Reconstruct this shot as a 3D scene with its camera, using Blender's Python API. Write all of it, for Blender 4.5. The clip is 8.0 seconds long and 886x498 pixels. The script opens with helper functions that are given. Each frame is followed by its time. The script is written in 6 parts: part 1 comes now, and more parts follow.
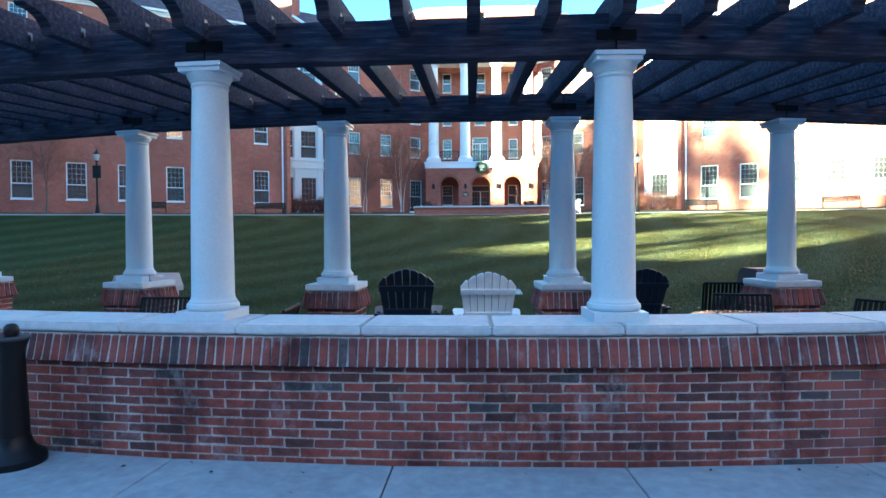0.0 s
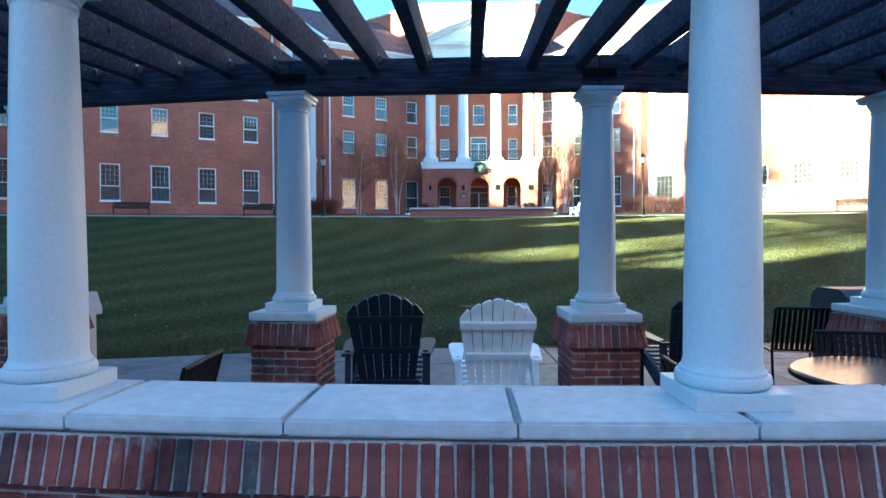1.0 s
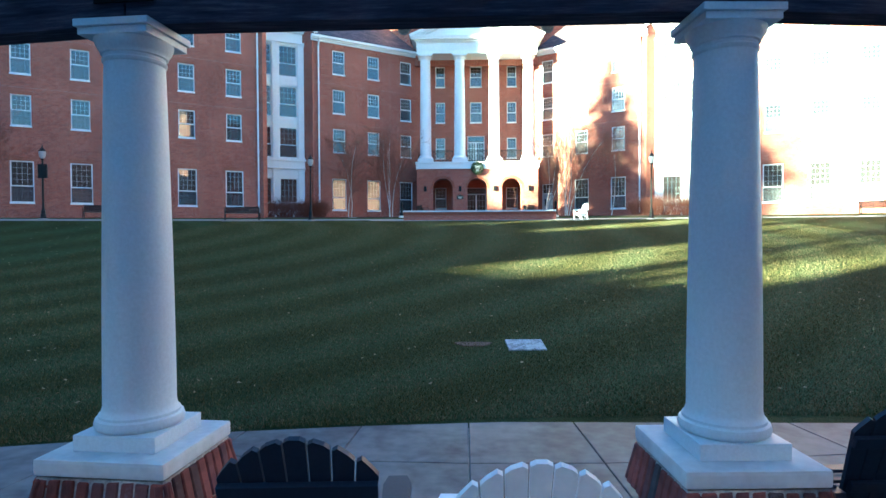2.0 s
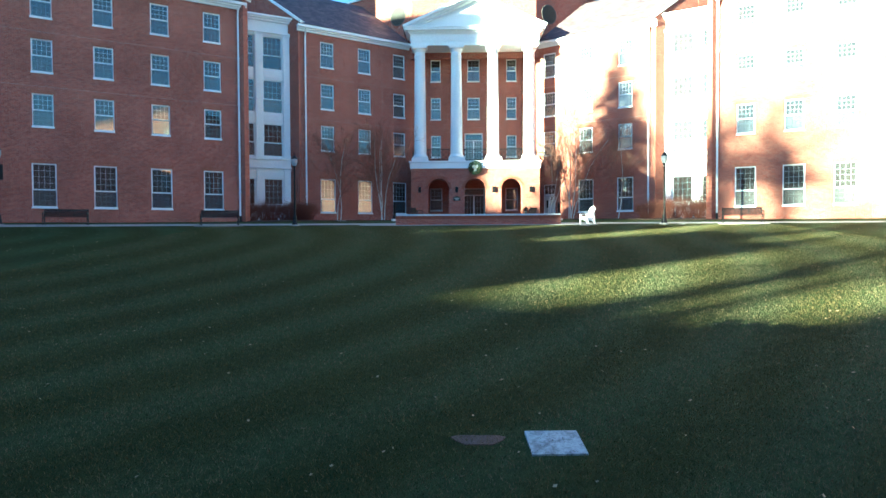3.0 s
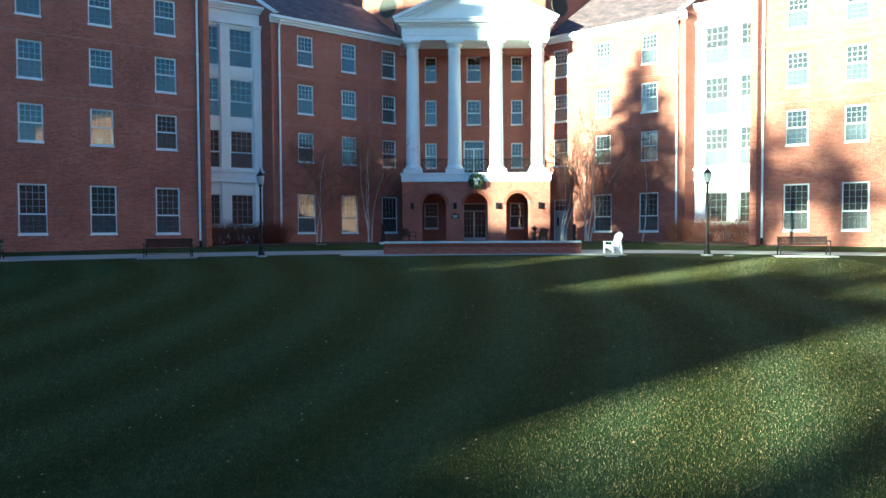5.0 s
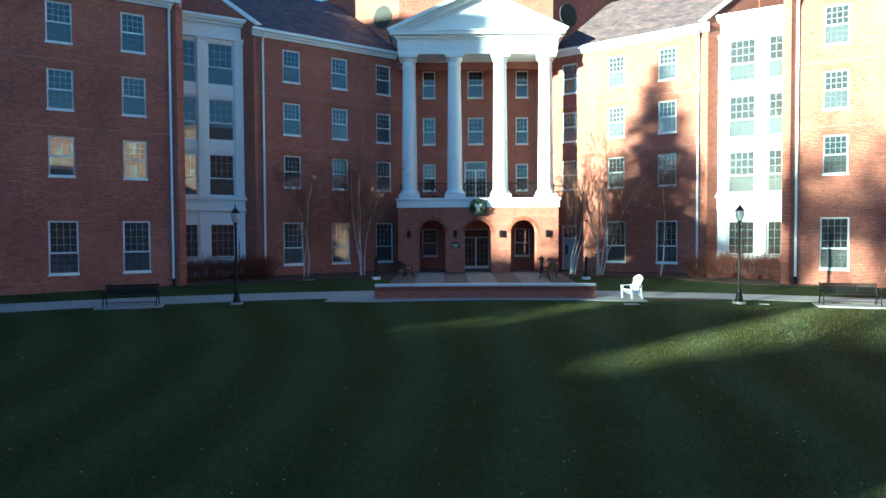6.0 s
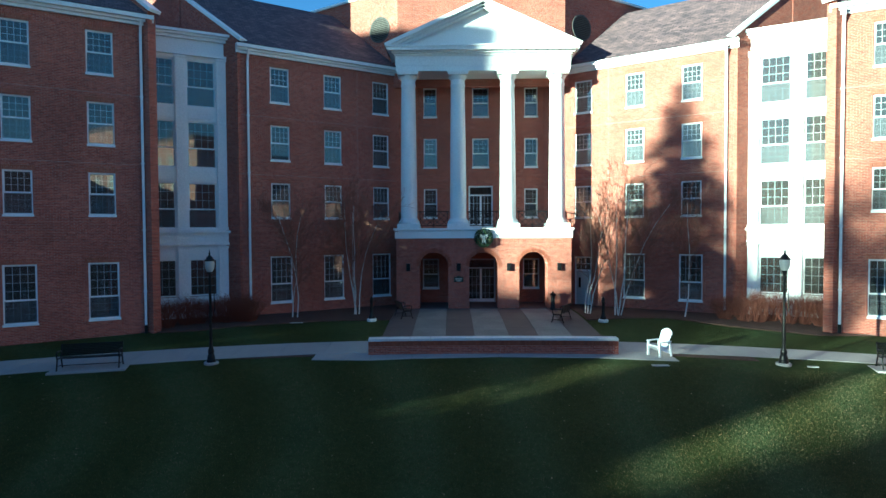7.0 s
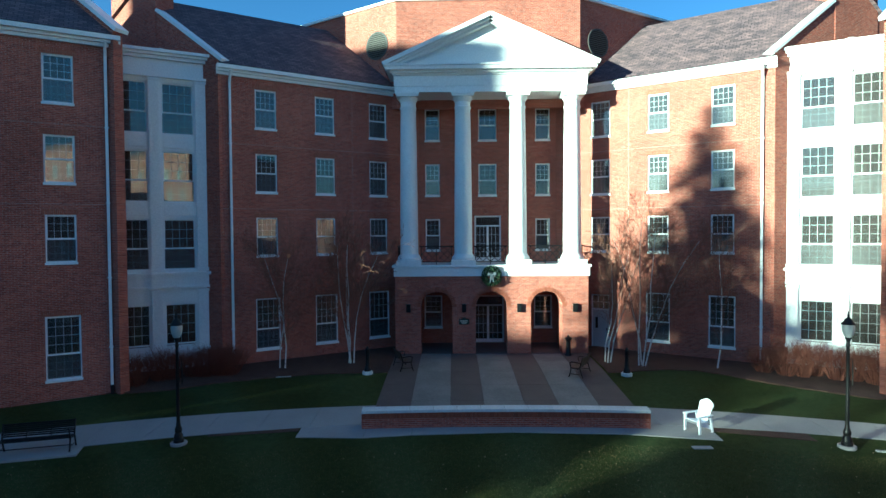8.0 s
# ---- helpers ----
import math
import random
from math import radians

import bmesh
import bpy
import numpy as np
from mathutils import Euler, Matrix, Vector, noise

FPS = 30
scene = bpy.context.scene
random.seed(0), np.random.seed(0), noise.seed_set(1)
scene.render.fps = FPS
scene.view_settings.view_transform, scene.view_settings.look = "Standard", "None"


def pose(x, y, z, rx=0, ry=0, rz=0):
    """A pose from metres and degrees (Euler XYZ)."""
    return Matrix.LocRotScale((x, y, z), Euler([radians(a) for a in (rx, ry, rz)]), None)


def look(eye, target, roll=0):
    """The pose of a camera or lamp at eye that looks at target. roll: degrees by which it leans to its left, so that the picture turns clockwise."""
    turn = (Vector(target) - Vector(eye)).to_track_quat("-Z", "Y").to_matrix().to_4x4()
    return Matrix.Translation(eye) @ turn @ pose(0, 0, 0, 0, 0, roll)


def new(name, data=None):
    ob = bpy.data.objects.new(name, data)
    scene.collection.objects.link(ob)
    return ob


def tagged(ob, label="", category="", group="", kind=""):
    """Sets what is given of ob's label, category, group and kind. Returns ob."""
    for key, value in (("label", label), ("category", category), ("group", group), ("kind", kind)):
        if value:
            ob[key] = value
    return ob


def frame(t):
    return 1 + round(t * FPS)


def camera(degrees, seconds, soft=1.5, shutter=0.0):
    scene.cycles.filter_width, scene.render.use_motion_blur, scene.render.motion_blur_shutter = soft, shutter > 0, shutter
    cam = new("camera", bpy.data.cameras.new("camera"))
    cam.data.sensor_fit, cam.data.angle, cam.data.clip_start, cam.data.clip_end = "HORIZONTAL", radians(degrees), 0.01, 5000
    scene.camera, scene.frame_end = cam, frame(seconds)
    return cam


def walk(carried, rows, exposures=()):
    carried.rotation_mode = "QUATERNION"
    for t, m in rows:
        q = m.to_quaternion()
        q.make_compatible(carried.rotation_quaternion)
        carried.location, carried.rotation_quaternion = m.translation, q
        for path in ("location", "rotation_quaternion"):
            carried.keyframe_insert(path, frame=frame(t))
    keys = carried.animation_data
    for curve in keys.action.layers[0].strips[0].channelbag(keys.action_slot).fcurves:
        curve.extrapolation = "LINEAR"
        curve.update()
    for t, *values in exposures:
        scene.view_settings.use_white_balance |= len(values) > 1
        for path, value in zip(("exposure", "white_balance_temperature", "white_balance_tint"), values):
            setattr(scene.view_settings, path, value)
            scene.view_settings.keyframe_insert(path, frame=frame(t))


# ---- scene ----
cam = camera(74.4, 8.0)
PATH = [
    (0, (0.151, 0.323, 1.51), (0.08, 2.321, 1.463), -0.4),
    (0.5, (0.142, 1.1, 1.538), (0.074, 3.099, 1.493), -0.3),
    (1, (0.127, 2.068, 1.588), (0.065, 4.066, 1.547), -0.2),
    (1.5, (0.085, 3.322, 1.685), (0.029, 5.321, 1.645), -0.1),
    (1.7, (0.112, 3.775, 1.742), (0.058, 5.774, 1.704), -0.2),
    (2.8, (0.135, 6.825, 2.335), (0.093, 8.824, 2.285), -0.3),
    (3, (0.11, 7.395, 2.411), (0.072, 9.394, 2.361), -0.3),
    (3.5, (-0.022, 8.764, 2.655), (-0.051, 10.763, 2.605), -0.3),
    (4, (-0.104, 10.372, 2.966), (-0.127, 12.371, 2.917), -0.3),
    (4.5, (-0.223, 11.784, 3.406), (-0.238, 13.783, 3.35), -0.3),
    (6, (-0.041, 16.399, 5.947), (-0.062, 18.398, 5.891), -0.3),
    (6.5, (-0.046, 18.03, 6.996), (-0.071, 20.029, 6.937), -0.4),
    (7, (-0.079, 19.456, 7.856), (-0.107, 21.455, 7.798), -0.3),
    (7.5, (-0.062, 20.968, 8.724), (-0.096, 22.967, 8.671), -0.4),
    (8, (-0.195, 22.581, 9.704), (-0.23, 24.58, 9.651), -0.4),
]
EXPOSURES = [(0.0, 4.35, 5050, 5), (1.0, 4.2, 5000, 5), (1.5, 4.24, 5000, 5), (3.0, 3.74, 4950, 4), (4.5, 3.22, 4850, 4), (6.0, 2.78, 4620, 3), (8.0, 2.20, 4500, 2)]
walk(cam, [(t, look(eye, target, roll)) for t, eye, target, roll in PATH], EXPOSURES)

# ---- light: a low winter sun from behind on one side, clear sky ----
SUN_TRAVEL = Vector((0.848, 0.530, -0.147)).normalized()
world = bpy.data.worlds.new("world")
scene.world = world
world.use_nodes = True
wn = world.node_tree.nodes
sky = wn.new("ShaderNodeTexSky")
sky.sky_type, sky.sun_disc = "NISHITA", False
sky.sun_elevation = math.asin(-SUN_TRAVEL.z)
sky.sun_rotation = math.atan2(-SUN_TRAVEL.x, -SUN_TRAVEL.y)
sky.air_density, sky.dust_density, sky.ozone_density = 1.0, 0.35, 1.8
wn["Background"].inputs["Strength"].default_value = 0.051
tint = wn.new("ShaderNodeMix")
tint.data_type, tint.blend_type = "RGBA", "MULTIPLY"
tint.inputs[0].default_value = 1.0
tint.inputs[7].default_value = (0.62, 0.80, 0.85, 1.0)
world.node_tree.links.new(sky.outputs["Color"], tint.inputs[6])
world.node_tree.links.new(tint.outputs[2], wn["Background"].inputs["Color"])
sun_data = bpy.data.lights.new("sun", "SUN")
sun_data.energy, sun_data.angle, sun_data.color = 5.0, radians(0.6), (1.0, 0.96, 0.52)
sun = new("sun", sun_data)
sun.matrix_world = look(Vector((0, 0, 60)) - SUN_TRAVEL * 10, Vector((0, 0, 60)))


# ---- materials ----
def mat(name, rough=0.6, metal=0.0, base=(0.5, 0.5, 0.5), spec=0.4):
    m = bpy.data.materials.new(name)
    m.use_nodes = True
    b = m.node_tree.nodes["Principled BSDF"]
    b.inputs["Base Color"].default_value = (*base, 1)
    b.inputs["Roughness"].default_value = rough
    b.inputs["Metallic"].default_value = metal
    b.inputs["Specular IOR Level"].default_value = spec
    return m


def node(m, kind, **values):
    n = m.node_tree.nodes.new(kind)
    for key, value in values.items():
        n.inputs[key].default_value = value
    return n


def wire(m, a, out, b, inp):
    m.node_tree.links.new(a.outputs[out], b.inputs[inp])


def bsdf(m):
    return m.node_tree.nodes["Principled BSDF"]


def coords(m, scale=(1, 1, 1), out="Object"):
    c = m.node_tree.nodes.new("ShaderNodeTexCoord")
    p = m.node_tree.nodes.new("ShaderNodeMapping")
    p.inputs["Scale"].default_value = scale
    wire(m, c, out, p, "Vector")
    return p


def noise_at(m, c, scale, detail=4.0, rough=0.6):
    n = node(m, "ShaderNodeTexNoise", Scale=scale, Detail=detail, Roughness=rough)
    wire(m, c, "Vector", n, "Vector")
    return n


def ramp(m, src, out, stops):
    r = m.node_tree.nodes.new("ShaderNodeValToRGB")
    e = r.color_ramp.elements
    while len(e) < len(stops):
        e.new(0.5)
    for k, (at, col) in enumerate(stops):
        e[k].position, e[k].color = at, (*col, 1)
    wire(m, src, out, r, "Fac")
    return r


def mixed(m, a, aout, b, bout, fac, kind="MIX"):
    """Colour a with b over it; fac is a number or (node, output)."""
    x = m.node_tree.nodes.new("ShaderNodeMix")
    x.data_type, x.blend_type = "RGBA", kind
    m.node_tree.links.new(a.outputs[aout], x.inputs[6])
    m.node_tree.links.new(b.outputs[bout], x.inputs[7])
    if isinstance(fac, tuple):
        m.node_tree.links.new(fac[0].outputs[fac[1]], x.inputs[0])
    else:
        x.inputs[0].default_value = fac
    return x


def bumped(m, src, out, strength, distance=0.01):
    b = node(m, "ShaderNodeBump", Strength=strength, Distance=distance)
    wire(m, src, out, b, "Height")
    m.node_tree.links.new(b.outputs["Normal"], bsdf(m).inputs["Normal"])
    return b


def colour(m, src, out="Color"):
    m.node_tree.links.new(src.outputs[out], bsdf(m).inputs["Base Color"])


def two_tone(name, dark, light, big=1.5, small=40.0, rough=0.6, metal=0.0, bump=0.15, scale=(1, 1, 1), spec=0.4, dist=0.01, edge=(0.3, 0.7)):
    """A plain surface with broad staining and fine grain."""
    m = mat(name, rough, metal, spec=spec)
    c = coords(m, scale)
    n1, n2 = noise_at(m, c, big), noise_at(m, c, small, 3.0)
    r1 = ramp(m, n1, "Fac", [(edge[0], dark), (edge[1], light)])
    r2 = ramp(m, n2, "Fac", [(0.3, [v * 0.8 for v in dark]), (0.7, [min(1, v * 1.08) for v in light])])
    colour(m, mixed(m, r1, "Color", r2, "Color", 0.45), 2)
    bumped(m, n2, "Fac", bump, dist)
    return m


def facade_brick(name, one, two, mortar, along="X", up="Z"):
    """Running-bond brickwork in the wall's own x and z."""
    m = mat(name, 0.85, spec=0.25)
    c = m.node_tree.nodes.new("ShaderNodeTexCoord")
    s = m.node_tree.nodes.new("ShaderNodeSeparateXYZ")
    j = m.node_tree.nodes.new("ShaderNodeCombineXYZ")
    wire(m, c, "Object", s, "Vector")
    wire(m, s, along, j, "X")
    wire(m, s, up, j, "Y")
    b = node(m, "ShaderNodeTexBrick", Scale=1.0)
    b.inputs["Color1"].default_value, b.inputs["Color2"].default_value, b.inputs["Mortar"].default_value = (*one, 1), (*two, 1), (*mortar, 1)
    b.inputs["Mortar Size"].default_value, b.inputs["Mortar Smooth"].default_value = 0.005, 0.1
    b.inputs["Brick Width"].default_value, b.inputs["Row Height"].default_value = 0.213, 0.0677
    wire(m, j, "Vector", b, "Vector")
    n = node(m, "ShaderNodeTexNoise", Scale=0.35, Detail=5.0)
    wire(m, c, "Object", n, "Vector")
    r = ramp(m, n, "Fac", [(0.3, (0.78, 0.76, 0.76)), (0.7, (1.12, 1.1, 1.08))])
    n2 = node(m, "ShaderNodeTexNoise", Scale=7.0, Detail=4.0)
    wire(m, c, "Object", n2, "Vector")
    r2 = ramp(m, n2, "Fac", [(0.3, (0.8, 0.8, 0.8)), (0.7, (1.15, 1.13, 1.1))])
    x = mixed(m, b, "Color", r, "Color", 1.0, "MULTIPLY")
    m.node_tree.links.new(mixed(m, x, 2, r2, "Color", 1.0, "MULTIPLY").outputs[2], bsdf(m).inputs["Base Color"])
    bumped(m, b, "Fac", -0.5, 0.006)
    return m


def soot_stain(m):
    """Dark runs and blotches of old soot, the same on bricks and on the joints between them."""
    g = m.node_tree.nodes.new("ShaderNodeNewGeometry")
    p = m.node_tree.nodes.new("ShaderNodeMapping")
    p.inputs["Scale"].default_value = (1, 1, 0.45)
    wire(m, g, "Position", p, "Vector")
    return ramp(m, noise_at(m, p, 2.3, 7.0, 0.68), "Fac", [(0.32, (0.22, 0.22, 0.24)), (0.42, (0.6, 0.6, 0.62)), (0.54, (1, 1, 1))])


def salts(m, src, out):
    """Pale lime bloom in small ragged patches over a colour."""
    g = m.node_tree.nodes.new("ShaderNodeNewGeometry")
    mask = ramp(m, noise_at(m, g_shift(m, g), 3.4, 8.0, 0.72), "Fac", [(0.55, (0, 0, 0)), (0.72, (0.5, 0.5, 0.5))])
    pale = m.node_tree.nodes.new("ShaderNodeRGB")
    pale.outputs[0].default_value = (0.42, 0.41, 0.42, 1)
    return mixed(m, src, out, pale, "Color", (mask, "Color"))


def g_shift(m, g):
    p = m.node_tree.nodes.new("ShaderNodeMapping")
    p.inputs["Location"].default_value = (7.3, 2.1, 4.4)
    p.inputs["Scale"].default_value = (1, 1, 0.7)
    wire(m, g, "Position", p, "Vector")
    return p


def joint_mat():
    m = mat("sooty_joints", 0.95, spec=0.2)
    c = coords(m)
    n = noise_at(m, c, 60, 4)
    r = ramp(m, n, "Fac", [(0.3, (0.29, 0.27, 0.255)), (0.7, (0.56, 0.52, 0.48))])
    colour(m, salts(m, mixed(m, r, "Color", soot_stain(m), "Color", 1.0, "MULTIPLY"), 2), 2)
    bumped(m, n, "Fac", 0.5, 0.005)
    return m


def loose_brick(name, stops):
    """Single bricks: each piece takes its own tone."""
    m = mat(name, 0.85, spec=0.25)
    i = m.node_tree.nodes.new("ShaderNodeObjectInfo")
    r = ramp(m, i, "Random", stops)
    r.color_ramp.interpolation = "CONSTANT"
    c = coords(m, out="Object")
    n1, n2 = noise_at(m, c, 9.0), noise_at(m, c, 90.0, 3.0)
    a = ramp(m, n1, "Fac", [(0.25, (0.45, 0.42, 0.44)), (0.75, (1.3, 1.22, 1.18))])
    soot = soot_stain(m)
    x = mixed(m, r, "Color", a, "Color", 1.0, "MULTIPLY")
    y = mixed(m, x, 2, soot, "Color", 0.9, "MULTIPLY")
    m.node_tree.links.new(salts(m, y, 2).outputs[2], bsdf(m).inputs["Base Color"])
    bumped(m, n2, "Fac", 0.5, 0.004)
    return m


REDS = [(0.0, (0.270, 0.088, 0.074)), (0.18, (0.225, 0.080, 0.074)), (0.36, (0.310, 0.098, 0.078)), (0.55, (0.200, 0.088, 0.084)),
        (0.70, (0.285, 0.092, 0.076)), (0.91, (0.120, 0.064, 0.062)), (0.965, (0.105, 0.098, 0.104))]
M_BRICK = loose_brick("wall_brick", REDS)
M_FACADE = facade_brick("facade_brick", (0.365, 0.106, 0.068), (0.225, 0.062, 0.044), (0.44, 0.33, 0.28))
M_SOLDIER = facade_brick("soldier_brick", (0.31, 0.099, 0.059), (0.235, 0.072, 0.045), (0.36, 0.26, 0.20), "Z", "X")
M_MORTAR = two_tone("mortar", (0.31, 0.28, 0.255), (0.47, 0.43, 0.39), 3, 120, 0.95, bump=0.4)


def further_mat():
    m = mat("further_brick", 0.85, spec=0.25)
    g = m.node_tree.nodes.new("ShaderNodeNewGeometry")
    r = ramp(m, g, "Random Per Island", REDS)
    r.color_ramp.interpolation = "CONSTANT"
    colour(m, mixed(m, r, "Color", soot_stain(m), "Color", 0.9, "MULTIPLY"), 2)
    bumped(m, noise_at(m, coords(m), 60), "Fac", 0.4, 0.004)
    return m


M_FURTHER = further_mat()
M_JOINT = joint_mat()
M_COPING = two_tone("precast_coping", (0.50, 0.52, 0.54), (0.62, 0.63, 0.64), 1.3, 14, 0.75, bump=0.08)
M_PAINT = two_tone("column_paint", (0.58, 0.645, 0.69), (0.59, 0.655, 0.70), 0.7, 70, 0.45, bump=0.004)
M_TRIM = two_tone("white_trim", (0.70, 0.72, 0.74), (0.80, 0.81, 0.82), 0.6, 15, 0.5, bump=0.03)
M_CONCRETE = two_tone("concrete_paving", (0.25, 0.26, 0.28), (0.37, 0.385, 0.41), 0.9, 9, 0.9, bump=0.2, spec=0.08, edge=(0.36, 0.6))
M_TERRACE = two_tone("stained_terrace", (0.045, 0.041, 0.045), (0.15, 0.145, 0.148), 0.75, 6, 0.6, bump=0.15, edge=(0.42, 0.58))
M_PATH = two_tone("concrete_path", (0.235, 0.222, 0.225), (0.32, 0.302, 0.304), 0.6, 30, 0.85, bump=0.2)
M_PATIO = two_tone("patio_concrete", (0.13, 0.122, 0.122), (0.21, 0.198, 0.192), 0.8, 12, 0.85, bump=0.2, edge=(0.38, 0.6))
M_PAVER = two_tone("dark_pavers", (0.075, 0.058, 0.058), (0.11, 0.085, 0.082), 1.2, 30, 0.85, bump=0.3)
M_BLACK = two_tone("black_metal", (0.005, 0.005, 0.006), (0.010, 0.010, 0.012), 3, 60, 0.45, bump=0.05, spec=0.25)
M_NAVY = two_tone("dark_chair_paint", (0.006, 0.011, 0.024), (0.012, 0.019, 0.036), 3, 60, 0.45, bump=0.06)
M_WHITE = two_tone("white_chair_paint", (0.85, 0.88, 0.92), (0.87, 0.90, 0.94), 3, 12, 0.5, bump=0.02, spec=0.2)
M_BRONZE = two_tone("bronze_metal", (0.004, 0.004, 0.004), (0.008, 0.007, 0.007), 3, 60, 0.45, 0.0, bump=0.05, spec=0.2)
M_STRAP = mat("black_strap", 0.9, 0.0, (0.008, 0.008, 0.009), 0.1)
M_STEEL = mat("galvanised_steel", 0.5, 1.0, (0.16, 0.16, 0.17))
M_SOIL = two_tone("mulch", (0.035, 0.018, 0.013), (0.085, 0.045, 0.033), 2, 35, 0.95, bump=1.0, dist=0.03)
M_SLAB = two_tone("utility_cover", (0.26, 0.26, 0.26), (0.38, 0.38, 0.37), 2, 40, 0.8)
M_STAINED = two_tone("stained_slab", (0.16, 0.155, 0.15), (0.47, 0.47, 0.475), 7.0, 30, 0.85, bump=0.3, edge=(0.38, 0.58))
M_DIRT = two_tone("bare_earth", (0.07, 0.038, 0.028), (0.17, 0.10, 0.075), 9, 60, 0.95, bump=0.8, dist=0.02)
M_BIN = two_tone("pebble_bin", (0.33, 0.31, 0.31), (0.46, 0.43, 0.42), 4, 130, 0.8, bump=0.4)
M_GREY = two_tone("grey_plastic", (0.035, 0.038, 0.042), (0.05, 0.053, 0.058), 2, 60, 0.5)
# reddish base puts the lit buildings' reflection into the table's colour
M_TABLE = two_tone("table_top", (0.11, 0.060, 0.050), (0.16, 0.085, 0.070), 2, 80, 0.25, bump=0.05)
M_DOOR = two_tone("grey_door", (0.40, 0.42, 0.44), (0.48, 0.50, 0.52), 1, 20, 0.5)
M_GREEN = two_tone("wreath_green", (0.012, 0.030, 0.014), (0.025, 0.055, 0.024), 9, 60, 0.8)
M_RIBBON = mat("grey_ribbon", 0.6, 0, (0.13, 0.15, 0.18))
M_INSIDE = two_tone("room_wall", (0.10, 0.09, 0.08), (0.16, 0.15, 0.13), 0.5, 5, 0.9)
M_PLAQUE = mat("dark_plaque", 0.4, 0, (0.015, 0.03, 0.022))
M_LETTER = mat("pale_lettering", 0.5, 0, (0.55, 0.52, 0.42))
M_VENT = mat("grey_louvre", 0.9, 0.0, (0.10, 0.098, 0.096), 0.0)
M_VENT_SHADE = mat("vent_hollow_shade", 0.95, 0.0, (0.025, 0.024, 0.024), 0.0)


def wood_mat():
    m = mat("dark_stained_timber", 0.75, spec=0.04)
    c = coords(m, (1.2, 14, 14))
    n = noise_at(m, c, 2.2, 8, 0.7)
    k = noise_at(m, coords(m), 1.6, 3)
    r = ramp(m, n, "Fac", [(0.3, (0.014, 0.015, 0.024)), (0.52, (0.040, 0.040, 0.057)), (0.75, (0.115, 0.105, 0.125))])
    v = node(m, "ShaderNodeTexVoronoi", Scale=1.7)
    wire(m, coords(m, (1, 2.2, 2.2)), "Vector", v, "Vector")
    kn = ramp(m, v, "Distance", [(0.03, (0.10, 0.09, 0.09)), (0.10, (1, 1, 1))])
    b = ramp(m, k, "Fac", [(0.3, (0.7, 0.7, 0.75)), (0.7, (1.35, 1.3, 1.3))])
    x = mixed(m, r, "Color", b, "Color", 1.0, "MULTIPLY")
    m.node_tree.links.new(mixed(m, x, 2, kn, "Color", 1.0, "MULTIPLY").outputs[2], bsdf(m).inputs["Base Color"])
    bumped(m, n, "Fac", 0.35, 0.01)
    return m


M_WOOD = wood_mat()


def mowing_stripes(m):
    """Light and dark bands bowed across the lawn, as the mower left them."""
    def calc(op, p, q=None, r=None):
        n = m.node_tree.nodes.new("ShaderNodeMath")
        n.operation = op
        for k, v in enumerate((p, q, r)):
            if v is None:
                continue
            if isinstance(v, tuple):
                m.node_tree.links.new(v[0].outputs[v[1]], n.inputs[k])
            else:
                n.inputs[k].default_value = v
        return (n, 0)
    c = coords(m)
    big = noise_at(m, c, 0.22, 4)
    xyz = m.node_tree.nodes.new("ShaderNodeSeparateXYZ")
    wire(m, c, "Vector", xyz, "Vector")
    off = calc("SUBTRACT", (xyz, "Y"), 31.0)
    beyond, before = calc("MAXIMUM", off, 0.0), calc("MINIMUM", off, 0.0)
    bow = calc("MULTIPLY_ADD", calc("MULTIPLY", beyond, beyond), 1 / 190.0, 1.0)
    bend = calc("MULTIPLY", calc("MULTIPLY", before, before), 0.030)
    across = calc("ADD", calc("DIVIDE", calc("SUBTRACT", (xyz, "X"), 1.8), bow), bend)
    swing = calc("SINE", calc("MULTIPLY_ADD", calc("MULTIPLY_ADD", (big, "Fac"), 0.8, across), 2.25, 0.4))
    patchy = noise_at(m, c, 0.55, 5, 0.7)
    sn = calc("MULTIPLY_ADD", swing, calc("MULTIPLY_ADD", (patchy, "Fac"), 1.5, -0.20), 0.5)[0]
    return ramp(m, sn, "Value", [(0.0, (0.80, 0.82, 0.73)), (0.5, (0.95, 0.98, 0.97)), (1.0, (1.08, 1.18, 1.35))])


def grass_mat():
    """Short winter lawn: curved mowing stripes, blades, straw flecks."""
    m = mat("mown_grass", 0.95, spec=0.08)
    c = coords(m)
    fine, mid, big = noise_at(m, c, 55.0, 5, 0.75), noise_at(m, c, 6.0, 5), noise_at(m, c, 0.22, 4)
    stripe = mowing_stripes(m)
    r1 = ramp(m, fine, "Fac", [(0.25, (0.014, 0.026, 0.009)), (0.5, (0.036, 0.049, 0.017)), (0.70, (0.084, 0.069, 0.029)), (0.88, (0.150, 0.102, 0.046))])
    r2 = ramp(m, mid, "Fac", [(0.3, (0.72, 0.78, 0.7)), (0.7, (1.25, 1.2, 1.1))])
    r3 = ramp(m, big, "Fac", [(0.35, (0.88, 0.92, 0.9)), (0.65, (1.12, 1.06, 1.0))])
    x = mixed(m, r1, "Color", r2, "Color", 1.0, "MULTIPLY")
    y = mixed(m, x, 2, r3, "Color", 1.0, "MULTIPLY")
    z = mixed(m, y, 2, stripe, "Color", 1.0, "MULTIPLY")
    m.node_tree.links.new(z.outputs[2], bsdf(m).inputs["Base Color"])
    bumped(m, fine, "Fac", 1.0, 0.03)
    return m


M_GRASS = grass_mat()


